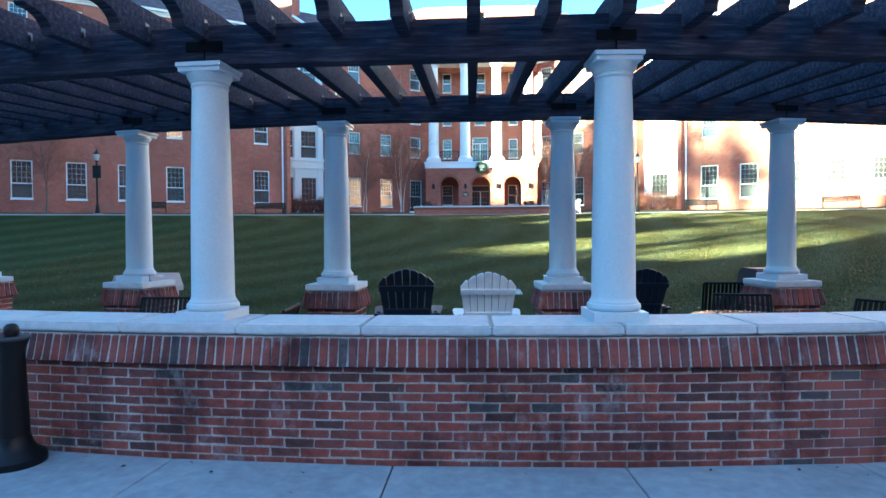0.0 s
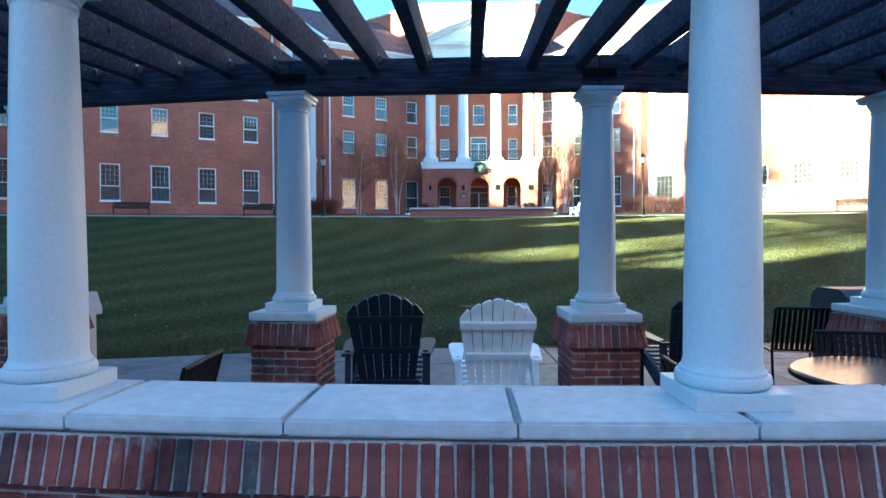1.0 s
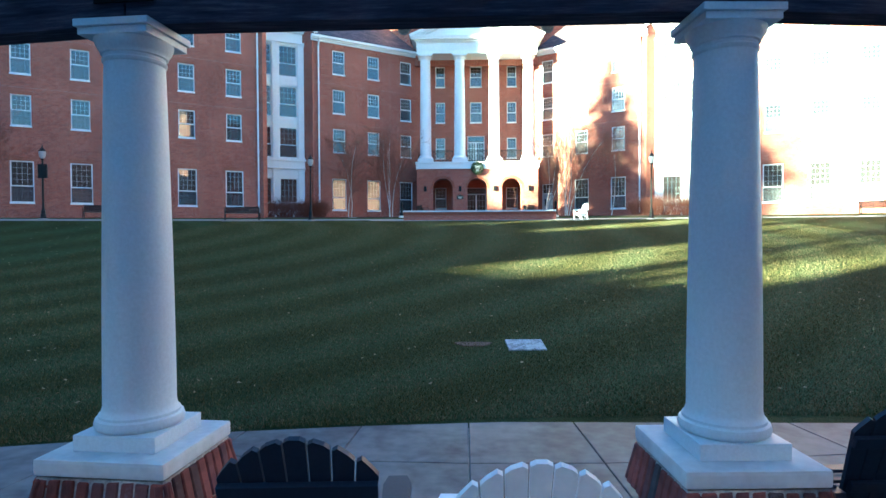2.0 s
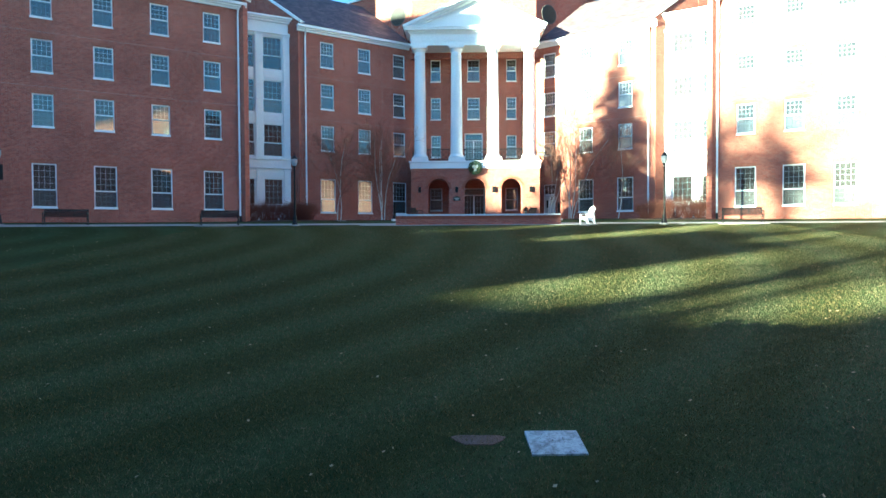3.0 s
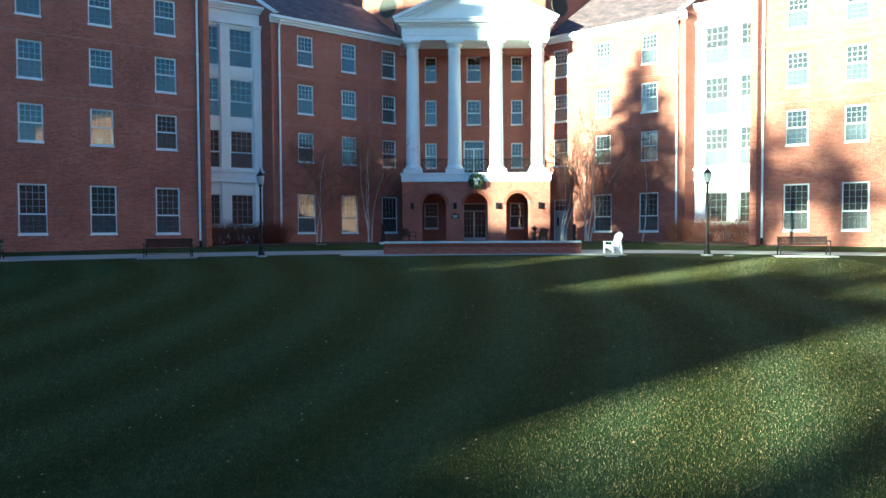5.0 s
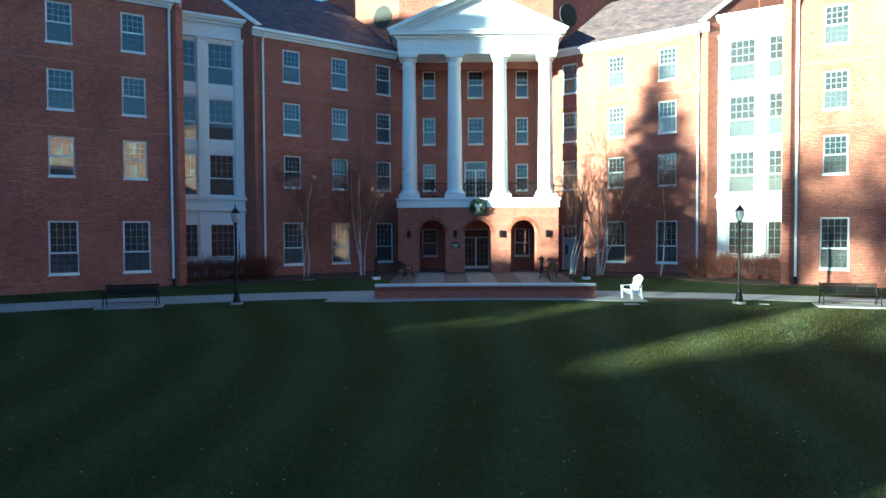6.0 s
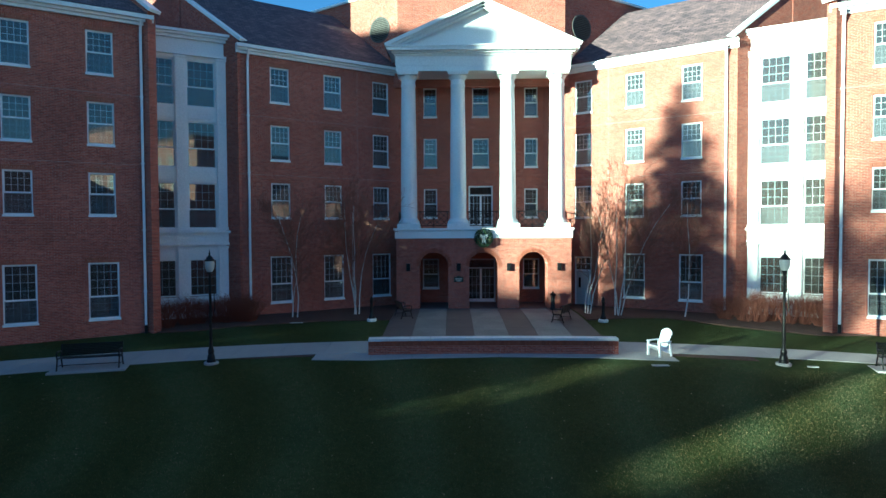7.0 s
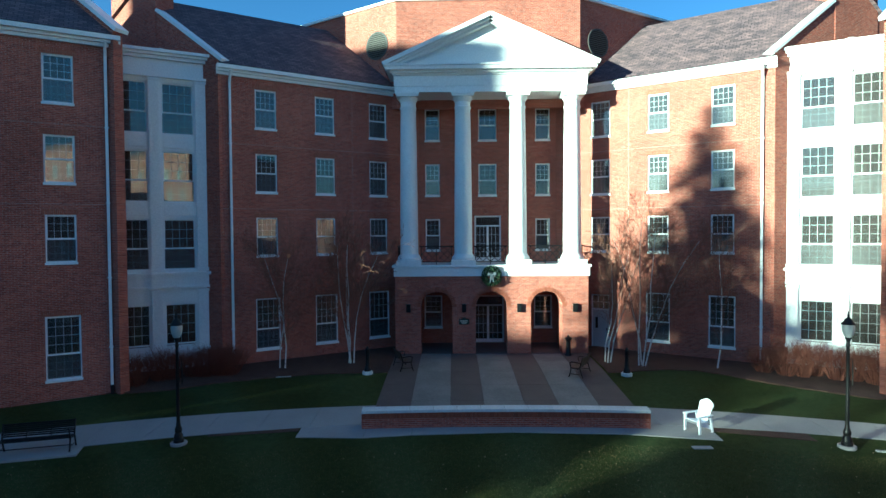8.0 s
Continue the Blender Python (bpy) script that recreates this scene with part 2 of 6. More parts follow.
def slate_mat():
    m = mat("slate_shingles", 0.7, spec=0.35)
    c = m.node_tree.nodes.new("ShaderNodeTexCoord")
    s = m.node_tree.nodes.new("ShaderNodeSeparateXYZ")
    j = m.node_tree.nodes.new("ShaderNodeCombineXYZ")
    wire(m, c, "Object", s, "Vector")
    wire(m, s, "X", j, "X")
    wire(m, s, "Y", j, "Y")
    b = node(m, "ShaderNodeTexBrick", Scale=1.0)
    b.inputs["Color1"].default_value, b.inputs["Color2"].default_value, b.inputs["Mortar"].default_value = (0.078, 0.058, 0.067, 1), (0.162, 0.110, 0.120, 1), (0.02, 0.02, 0.024, 1)
    b.inputs["Mortar Size"].default_value, b.inputs["Brick Width"].default_value, b.inputs["Row Height"].default_value = 0.012, 0.32, 0.17
    wire(m, j, "Vector", b, "Vector")
    n = node(m, "ShaderNodeTexNoise", Scale=1.4, Detail=6.0)
    wire(m, c, "Object", n, "Vector")
    r = ramp(m, n, "Fac", [(0.3, (0.7, 0.7, 0.75)), (0.7, (1.3, 1.2, 1.15))])
    m.node_tree.links.new(mixed(m, b, "Color", r, "Color", 1.0, "MULTIPLY").outputs[2], bsdf(m).inputs["Base Color"])
    bumped(m, b, "Fac", -0.8, 0.015)
    return m


M_SLATE = slate_mat()


def glass_mat(name, tint, haze):
    """Window glass: clear with a sky-reflecting face; haze mixes in grey (insect screen on M_SCREEN)."""
    m = bpy.data.materials.new(name)
    m.use_nodes = True
    t = m.node_tree
    t.nodes.remove(t.nodes["Principled BSDF"])
    out = t.nodes["Material Output"]
    clear, gloss, scr = t.nodes.new("ShaderNodeBsdfTransparent"), t.nodes.new("ShaderNodeBsdfGlossy"), t.nodes.new("ShaderNodeBsdfDiffuse")
    clear.inputs["Color"].default_value = (*tint, 1)
    gloss.inputs["Roughness"].default_value = 0.02
    scr.inputs["Color"].default_value = (0.30, 0.31, 0.32, 1)
    f = t.nodes.new("ShaderNodeFresnel")
    f.inputs["IOR"].default_value = 1.75
    a, b = t.nodes.new("ShaderNodeMixShader"), t.nodes.new("ShaderNodeMixShader")
    a.inputs[0].default_value = haze
    t.links.new(clear.outputs[0], a.inputs[1])
    t.links.new(scr.outputs[0], a.inputs[2])
    t.links.new(f.outputs[0], b.inputs[0])
    t.links.new(a.outputs[0], b.inputs[1])
    t.links.new(gloss.outputs[0], b.inputs[2])
    t.links.new(b.outputs[0], out.inputs["Surface"])
    return m


M_GLASS = glass_mat("window_glass", (0.75, 0.78, 0.78), 0.09)
M_SCREEN = glass_mat("screened_glass", (0.72, 0.74, 0.76), 0.22)
M_GLOBE = mat("milky_globe", 0.3, 0, (0.36, 0.37, 0.38))


def bark_mat(name, pale, dark, marks):
    m = mat(name, 0.8, spec=0.2)
    c = coords(m, (3, 3, 9))
    n = noise_at(m, c, 2.0, 5, 0.7)
    colour(m, ramp(m, n, "Fac", [(marks - 0.06, dark), (marks + 0.02, pale)]))
    bumped(m, n, "Fac", 0.4, 0.01)
    return m


M_BIRCH = bark_mat("birch_bark", (0.55, 0.53, 0.50), (0.06, 0.05, 0.045), 0.42)
M_TWIG = bark_mat("twig_bark", (0.17, 0.08, 0.055), (0.07, 0.038, 0.03), 0.45)
M_SHRUB = bark_mat("shrub_twigs", (0.17, 0.062, 0.042), (0.06, 0.024, 0.018), 0.47)
M_BARK = bark_mat("grey_bark", (0.14, 0.12, 0.10), (0.05, 0.04, 0.035), 0.45)
M_NEEDLE = two_tone("spruce_needles", (0.012, 0.025, 0.012), (0.03, 0.05, 0.022), 2, 20, 0.85)
M_LEAF = two_tone("dry_leaf", (0.22, 0.13, 0.06), (0.42, 0.30, 0.17), 4, 30, 0.8)


# ---- building blocks ----
def part(name, bm, material, parent=None, label="", m=None, smooth=False):
    me = bpy.data.meshes.new(name)
    bm.to_mesh(me)
    bm.free()
    me.materials.append(material)
    if smooth:
        me.shade_smooth()
        me.set_sharp_from_angle(angle=0.7)
    return put(name, me, parent, m, label)


def put(name, me, parent=None, m=None, label=""):
    ob = new(name, me)
    ob.parent = parent
    if m is not None:
        ob.matrix_basis = m
    if label:
        ob["label"] = label
    return ob


def thing(name, m, label, category, group="", kind=""):
    return tagged_at(new(name), m, label, category, group, kind)


def tagged_at(ob, m, label, category, group="", kind=""):
    ob.matrix_basis = m
    return tagged(ob, label, category, group, kind)


def box(bm, x0, x1, y0, y1, z0, z1, bevel=0.0, m=None):
    v = [bm.verts.new(p) for p in ((x0, y0, z0), (x1, y0, z0), (x1, y1, z0), (x0, y1, z0), (x0, y0, z1), (x1, y0, z1), (x1, y1, z1), (x0, y1, z1))]
    f = [bm.faces.new([v[i] for i in q]) for q in ((0, 3, 2, 1), (4, 5, 6, 7), (0, 1, 5, 4), (1, 2, 6, 5), (2, 3, 7, 6), (3, 0, 4, 7))]
    if m is not None:
        bmesh.ops.transform(bm, matrix=m, verts=v)
    if bevel:
        bmesh.ops.bevel(bm, geom=list({e for q in f for e in q.edges}), offset=bevel, segments=2, profile=0.7, affect="EDGES")
    return v


def boxes(*rows, bevel=0.0):
    bm = bmesh.new()
    for r in rows:
        box(bm, *r, bevel=bevel)
    return bm


def lathe(bm, profile, n=32, at=(0, 0, 0), close=True):
    rings = []
    for r, z in profile:
        rings.append([bm.verts.new((at[0] + r * math.cos(2 * math.pi * k / n), at[1] + r * math.sin(2 * math.pi * k / n), at[2] + z)) for k in range(n)])
    for a, b in zip(rings, rings[1:]):
        for k in range(n):
            bm.faces.new((a[k], a[(k + 1) % n], b[(k + 1) % n], b[k]))
    if close:
        bm.faces.new(rings[0][::-1])
        bm.faces.new(rings[-1])
    return bm


def lathed(profile, n=32, at=(0, 0, 0)):
    return lathe(bmesh.new(), profile, n, at)


def prism(bm, outline, y0, y1):
    """An outline in x and z, drawn out from y0 to y1."""
    a = [bm.verts.new((x, y0, z)) for x, z in outline]
    b = [bm.verts.new((x, y1, z)) for x, z in outline]
    bm.faces.new(a)
    bm.faces.new(b[::-1])
    for k in range(len(a)):
        j = (k + 1) % len(a)
        bm.faces.new((a[j], a[k], b[k], b[j]))
    bmesh.ops.recalc_face_normals(bm, faces=bm.faces)
    return bm


def slab(bm, plan, z0, z1):
    """A plan outline in x and y, from z0 up to z1 (numbers or functions of x, y)."""
    f0 = z0 if callable(z0) else (lambda x, y: z0)
    f1 = z1 if callable(z1) else (lambda x, y: z1)
    a = [bm.verts.new((x, y, f0(x, y))) for x, y in plan]
    b = [bm.verts.new((x, y, f1(x, y))) for x, y in plan]
    fs = [bm.faces.new(a[::-1]), bm.faces.new(b)]
    for k in range(len(a)):
        j = (k + 1) % len(a)
        fs.append(bm.faces.new((a[k], a[j], b[j], b[k])))
    bmesh.ops.recalc_face_normals(bm, faces=fs)
    return bm


def tube(bm, pts, radii, n=6):
    """A tapered tube along points."""
    rings = []
    for k, p in enumerate(pts):
        p = Vector(p)
        d = (Vector(pts[min(k + 1, len(pts) - 1)]) - Vector(pts[max(k - 1, 0)])).normalized()
        s = d.cross(Vector((0.31, 0.95, 0.05))).normalized()
        u = d.cross(s)
        rings.append([bm.verts.new(p + radii[k] * (math.cos(2 * math.pi * i / n) * s + math.sin(2 * math.pi * i / n) * u)) for i in range(n)])
    for a, b in zip(rings, rings[1:]):
        for i in range(n):
            bm.faces.new((a[i], a[(i + 1) % n], b[(i + 1) % n], b[i]))
    bm.faces.new(rings[0][::-1])
    bm.faces.new(rings[-1])


def ground_z(x, y):
    """The terrain: level terrace, lawn rising to the hall, a last rise to its walls."""
    if y < 10.0:
        return 0.0
    w = max(0.0, min(1.0, (y - 14.0) / 16.0))
    y += w * w * (3 - 2 * w) * min(12.0, (x - 1.76) ** 2 / 110.0)
    if y < 43.0:
        s = (y - 10.0) / 33.0
        return 3.0 * (0.65 * s + 0.35 * s * s * (3 - 2 * s)) * min(1, s * 6 + 0.25)
    return 3.0 + 0.45 * max(0.0, min(1, (y - 43.0) / 7.0))


# ---- ground ----
AXIS = 1.76                                   # the hall's line of symmetry
PC = Vector((0.462, 27.813))                   # centre of the pergola's arc
MID, STEP = -1.77, 7.30                        # its middle bay's bearing, and a bay's angle, in degrees
R_FRONT, R_BACK = 23.27, 20.72
RW = R_FRONT - 20.55


def polar(radius, deg, z=0.0):
    return Vector((PC.x + radius * math.sin(radians(deg)), PC.y - radius * math.cos(radians(deg)), z))


def on_arc(radius, deg, z=0.0):
    p = polar(radius, deg)
    return pose(p.x, p.y, z, 0, 0, deg)


def terrace_edge(x):
    return 10.56 - (x - 3.2) ** 2 / 60.0


def build_ground():
    xs = sorted({-1500, -700, -300, -150, -100, 100, 150, 300, 700, 1500} | set(range(-80, 81, 2)) | set(range(-16, 17)))
    ys = sorted({-1500, -700, -300, -150, -100, -60, 120, 160, 300, 700, 1500} | set(range(-40, 104, 4)) | {8 + 0.5 * k for k in range(92)})
    bm = bmesh.new()

    def level(x, y):
        if y < 13 and y < terrace_edge(max(-12, min(14, x))) - 0.1:
            return -0.07
        return ground_z(x, y)
    grid = [[bm.verts.new((x, y, level(x, y))) for x in xs] for y in ys]
    for a, b in zip(grid, grid[1:]):
        for k in range(len(xs) - 1):
            bm.faces.new((a[k], a[k + 1], b[k + 1], b[k]))
    ob = part("ground", bm, M_GRASS, smooth=True)
    tagged(ob, "mown winter lawn with curved mowing stripes", "lawn", kind="structure")


build_ground()


def flag(bm, plan, top, thick=0.06, gap=0.006):
    """One paving flag with its edges drawn in by the joint and a small arris."""
    c = sum((Vector(p) for p in plan), Vector((0, 0))) / len(plan)
    inner = [Vector(p) + (c - Vector(p)).normalized() * gap for p in plan]
    upper = [p + (c - p).normalized() * 0.008 for p in inner]
    z = top if callable(top) else (lambda x, y: top)
    a = [bm.verts.new((p.x, p.y, z(p.x, p.y) - thick)) for p in inner]
    b = [bm.verts.new((p.x, p.y, z(p.x, p.y) - 0.007)) for p in inner]
    d = [bm.verts.new((p.x, p.y, z(p.x, p.y))) for p in upper]
    n = len(plan)
    for k in range(n):
        j = (k + 1) % n
        bm.faces.new((a[k], a[j], b[j], b[k]))
        bm.faces.new((b[k], b[j], d[j], d[k]))
    bm.faces.new(d)
    bmesh.ops.recalc_face_normals(bm, faces=bm.faces)
    return bm


def build_paving():
    walkway = thing("pavement", pose(0, 0, -0.055), "pale concrete pavement in large jointed flags", "pavement", kind="structure")
    part("bed", slab(bmesh.new(), [tuple(polar(r, d).xy) for r, d in [(23.52, a) for a in range(-24, 22, 3)] + [(38, a) for a in range(18, -25, -3)]], -0.075, -0.02), M_MORTAR, walkway)
    rings = [23.58, 25.1, 26.65, 28.2, 31.2]
    for r0, r1 in zip(rings, rings[1:]):
        for k in range(-5, 6):
            d0, d1 = 3.82 * k - 1.95, 3.82 * (k + 1) - 1.95
            part("flagstone", flag(bmesh.new(), [polar(r1, d0).xy, polar(r1, d1).xy, polar(r0, d1).xy, polar(r0, d0).xy], 0.0), M_CONCRETE, walkway)
    terrace = thing("terrace", pose(0, 0, 0), "grey concrete terrace slabs between pergola and lawn", "terrace", kind="structure")
    part("bed", slab(bmesh.new(), [tuple(polar(23.0, a).xy) for a in range(-30, 25, 3)] + [(x, terrace_edge(x) - 0.01) for x in range(11, -12, -1)], -0.075, -0.02), M_MORTAR, terrace)

    def edge_radius(d):
        r = 22.7
        while r > 10 and polar(r, d).y < terrace_edge(polar(r, d).x):
            r -= 0.02
        return r
    rings = [22.97, 21.47, 19.97, 18.47, 16.97, 15.47]
    for r0, r1 in zip(rings, rings[1:]):
        for k in range(-8, 8):
            d0, d1 = MID + 3.5 * k + 1.0, MID + 3.5 * (k + 1) + 1.0
            e0, e1 = edge_radius(d0), edge_radius(d1)
            if max(e0, e1) > r0 - 0.15 or abs(polar(r0, (d0 + d1) / 2).x - 0.5) > 9.2:
                continue
            q0, q1 = max(r1, e0), max(r1, e1)
            if min(e0, e1) > r1 - 0.4:
                q0, q1 = e0, e1
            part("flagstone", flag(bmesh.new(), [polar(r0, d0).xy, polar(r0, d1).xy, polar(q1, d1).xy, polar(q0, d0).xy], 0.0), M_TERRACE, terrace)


build_paving()


def path_back(u):
    return 44.92 - (u + 1.0) ** 2 / 81.0


def path_front(u):
    return path_back(u) - 1.75 + 0.02 * u


def build_far_walk():
    walk_way = thing("footpath", pose(0, 0, 0), "pale concrete footpath curving past the hall", "footpath", kind="structure")
    us = [1.75 * k for k in range(-20, 21)]
    for a, b in zip(us, us[1:]):
        plan = [Vector((AXIS + a, path_front(a))), Vector((AXIS + b, path_front(b))), Vector((AXIS + b, path_back(b))), Vector((AXIS + a, path_back(a)))]
        part("flagstone", flag(bmesh.new(), plan, lambda x, y: ground_z(x, y) + 0.02, 0.12), M_PATH, walk_way)
    pad = [(-7.25, 41.72), (-5.0, 41.70), (-3.4, 41.95), (0, 42.2), (3.8, 42.0), (6.75, 41.45)]
    for (a, ya), (b, yb) in zip(pad, pad[1:]):
        plan = [Vector((AXIS + a, ya)), Vector((AXIS + b, yb)), Vector((AXIS + b, path_front(b) - 0.01)), Vector((AXIS + a, path_front(a) - 0.01))]
        part("flagstone", flag(bmesh.new(), plan, lambda x, y: ground_z(x, y) + 0.02, 0.12), M_PATH, walk_way)
    patio = thing("patio", pose(0, 0, 0), "striped patio of dark pavers and pale concrete", "patio", kind="structure")
    edges = [(-4.95, 0), (-3.62, 1), (-2.1, 0), (-0.8, 1), (0.75, 0), (2.05, 1), (3.55, 0), (4.85, None)]
    for (a, pale), (b, _) in zip(edges, edges[1:]):
        for k in range(5):
            y0 = 43.3 + 1.92 * k if k else 43.3
            y1 = 43.3 + 1.92 * (k + 1)
            plan = [Vector((AXIS + a, y0)), Vector((AXIS + b, y0)), Vector((AXIS + b, y1)), Vector((AXIS + a, y1))]
            part("pale_strip" if pale else "paver_strip", flag(bmesh.new(), plan, lambda x, y: ground_z(x, y) + 0.035, 0.12, 0.003), M_PATIO if pale else M_PAVER, patio)
    fronts = {-1: [(4.95, 48.9), (7.2, 48.75), (9.6, 48.2), (12.2, 47.15), (13.7, 46.2), (15.1, 45.8), (17.0, 45.7)],
              1: [(4.95, 48.75), (6.3, 48.95), (7.7, 49.15), (8.9, 48.95), (9.9, 48.3), (11.0, 47.2), (11.8, 46.55), (12.65, 46.0), (13.4, 45.5), (14.1, 45.0), (16.5, 44.8)]}
    for side, front in fronts.items():
        rng = random.Random(9 + side)
        bm, prev = bmesh.new(), None
        u = front[0][0]
        while u < front[-1][0]:
            k = max(i for i in range(len(front) - 1) if front[i][0] <= u + 1e-6)
            (u0, y0), (u1, y1) = front[k], front[k + 1]
            y = y0 + (y1 - y0) * (u - u0) / (u1 - u0) + rng.uniform(-0.05, 0.05)
            x = AXIS + side * u
            row = [bm.verts.new((x, y - 0.03, ground_z(x, y) - 0.08))]
            for i in range(7):
                yy = y + (55.0 - y) * (i / 6) ** 1.3
                row.append(bm.verts.new((x, yy, ground_z(x, yy) + 0.03 + rng.uniform(0.0, 0.02))))
            if prev:
                for i in range(7):
                    bm.faces.new((prev[i], row[i], row[i + 1], prev[i + 1]) if side > 0 else (row[i], prev[i], prev[i + 1], row[i + 1]))
            prev = row
            u += 0.25
        tagged(part("planting_bed", bm, M_SOIL, smooth=True), "dark mulch planting bed along the hall wall", "planting bed", kind="structure")
    for u0, u1, wide in ((-10.2, -7.3, 0.30), (6.8, 9.7, 0.62)):
        w = [(AXIS + u0, path_front(u0) - wide * 0.6), (AXIS + u1, path_front(u1) - wide), (AXIS + u1, path_front(u1) - 0.01), (AXIS + u0, path_front(u0) - 0.01)]
        tagged(part("bare_soil_strip", slab(bmesh.new(), w, 2.3, lambda x, y: ground_z(x, y) + 0.012), M_SOIL), "worn bare soil strip beside the footpath", "soil", kind="structure")


build_far_walk()


# ---- the brick hall ----
SILL = {1: 4.01, 2: 8.59, 3: 11.68, 4: 14.77}
WALL_TOP = 17.3
hall = thing("hall_building", pose(0, 0, 0), "four-storey red brick hall with white portico and slate roofs", "building")


def wall(name, m, length, z0, z1, holes, material=None, thick=0.32, parent=None, label=""):
    """A straight wall, front in the plane y = 0, with rectangular openings (x0, x1, z0, z1) cut through."""
    xs = sorted({0.0, length} | {v for h in holes for v in h[:2]})
    zs = sorted({z0, z1} | {v for h in holes for v in h[2:]})
    bm = bmesh.new()
    cache = {}

    def at(x, y, z):
        key = (round(x, 4), round(y, 4), round(z, 4))
        if key not in cache:
            cache[key] = bm.verts.new(key)
        return cache[key]

    def hollow(x, z):
        return any(h[0] < x < h[1] and h[2] < z < h[3] for h in holes)
    for a, b in zip(xs, xs[1:]):
        for c, d in zip(zs, zs[1:]):
            if not hollow((a + b) / 2, (c + d) / 2):
                bm.faces.new((at(a, 0, c), at(b, 0, c), at(b, 0, d), at(a, 0, d)))
                bm.faces.new((at(a, thick, d), at(b, thick, d), at(b, thick, c), at(a, thick, c)))
    for a, b, c, d in list(holes) + [(length, 0.0, z1, z0)]:
        bm.faces.new((at(a, 0, c), at(a, thick, c), at(a, thick, d), at(a, 0, d)))
        bm.faces.new((at(b, 0, d), at(b, thick, d), at(b, thick, c), at(b, 0, c)))
        bm.faces.new((at(a, 0, c), at(b, 0, c), at(b, thick, c), at(a, thick, c)))
        bm.faces.new((at(a, 0, d), at(a, thick, d), at(b, thick, d), at(b, 0, d)))
    return part(name, bm, material or M_FACADE, parent or hall, label, m)


def frame_bars(x0, x1, z0, z1, w, y0, y1):
    return [(x0, x0 + w, y0, y1, z0, z1), (x1 - w, x1, y0, y1, z0, z1), (x0 + w, x1 - w, y0, y1, z0, z0 + w), (x0 + w, x1 - w, y0, y1, z1 - w, z1)]


def muntins(x0, x1, z0, z1, cols, rows, w, y0, y1):
    out = []
    for k in range(1, cols):
        x = x0 + (x1 - x0) * k / cols
        out.append((x - w / 2, x + w / 2, y0, y1, z0, z1))
    for k in range(1, rows):
        z = z0 + (z1 - z0) * k / rows
        out.append((x0, x1, y0 + 0.002, y1 - 0.002, z - w / 2, z + w / 2))
    return out


def mesh_of(name, bm, material):
    me = bpy.data.meshes.new(name)
    bm.to_mesh(me)
    bm.free()
    me.materials.append(material)
    return me


def window_kit(w, h, cols, up_rows, low_rows, split, sill=True):
    """Meshes for a double-hung sash window in an opening w by h; the split is the meeting rail's height share."""
    zs, s = h * split, 0.10 if sill else 0.0
    kit = {"frame": mesh_of("window", boxes(*frame_bars(0, w, s, h, 0.042, 0.045, 0.15)), M_TRIM)}
    if sill:
        bm = bmesh.new()
        box(bm, -0.03, w + 0.03, -0.045, 0.16, 0.0, s, bevel=0.012)
        kit["sill"] = mesh_of("sill", bm, M_TRIM)
    kit["upper_sash"] = mesh_of("upper_sash", boxes(*frame_bars(0.042, w - 0.042, zs - 0.03, h - 0.042, 0.032, 0.06, 0.10), (0.042, w - 0.042, 0.052, 0.09, zs - 0.035, zs + 0.03), *muntins(0.07, w - 0.07, zs + 0.03, h - 0.07, cols, up_rows, 0.010, 0.068, 0.085)), M_TRIM)
    kit["lower_sash"] = mesh_of("lower_sash", boxes(*frame_bars(0.042, w - 0.042, s + 0.042, zs - 0.03, 0.032, 0.102, 0.14), *muntins(0.07, w - 0.07, s + 0.07, zs - 0.03, cols, low_rows, 0.016, 0.112, 0.128)), M_TRIM)
    kit["upper_pane"] = mesh_of("upper_pane", boxes((0.06, w - 0.06, 0.087, 0.092, zs + 0.0, h - 0.06)), M_GLASS)
    kit["lower_pane"] = mesh_of("lower_pane", boxes((0.04, w - 0.04, 0.092, 0.096, s + 0.04, zs - 0.03)), M_SCREEN)
    return kit


RNG_PANE = random.Random(52)


def place_window(kit, m, parent=None):
    w = put("window", kit["frame"], parent or hall, m, "white double-hung sash window")
    for name, me in kit.items():
        if name != "frame":
            put(name, me, w, pose(0, 0, 0, RNG_PANE.uniform(-0.12, 0.12), 0, RNG_PANE.uniform(-0.25, 0.25)) if "pane" in name else None)
    return w


KIT_UP = window_kit(1.03, 1.95, 4, 3, 3, 0.52)
KIT_GROUND = window_kit(1.19, 2.58, 4, 4, 3, 0.42)
KIT_BAY = window_kit(1.36, 2.35, 4, 3, 3, 0.42, False)
KIT_BAY_LOW = window_kit(1.36, 2.0, 4, 4, 1, 0.06, False)
KIT_PORCH = window_kit(0.82, 1.85, 3, 3, 3, 0.5)


def soldier(m, x0, x1, z):
    return part("lintel", boxes((x0, x1, -0.006, 0.02, z + 0.005, z + 0.213)), M_SOLDIER, hall, "", m)


def rooms(m, length, deep):
    """Dark rooms behind the windows: back wall, end walls and floors."""
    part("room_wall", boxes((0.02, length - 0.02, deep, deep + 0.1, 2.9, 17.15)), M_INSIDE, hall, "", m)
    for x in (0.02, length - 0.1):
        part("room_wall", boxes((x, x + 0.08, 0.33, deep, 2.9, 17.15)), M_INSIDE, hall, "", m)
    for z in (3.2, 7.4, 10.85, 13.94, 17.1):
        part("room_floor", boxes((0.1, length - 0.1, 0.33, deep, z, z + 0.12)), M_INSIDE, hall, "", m)


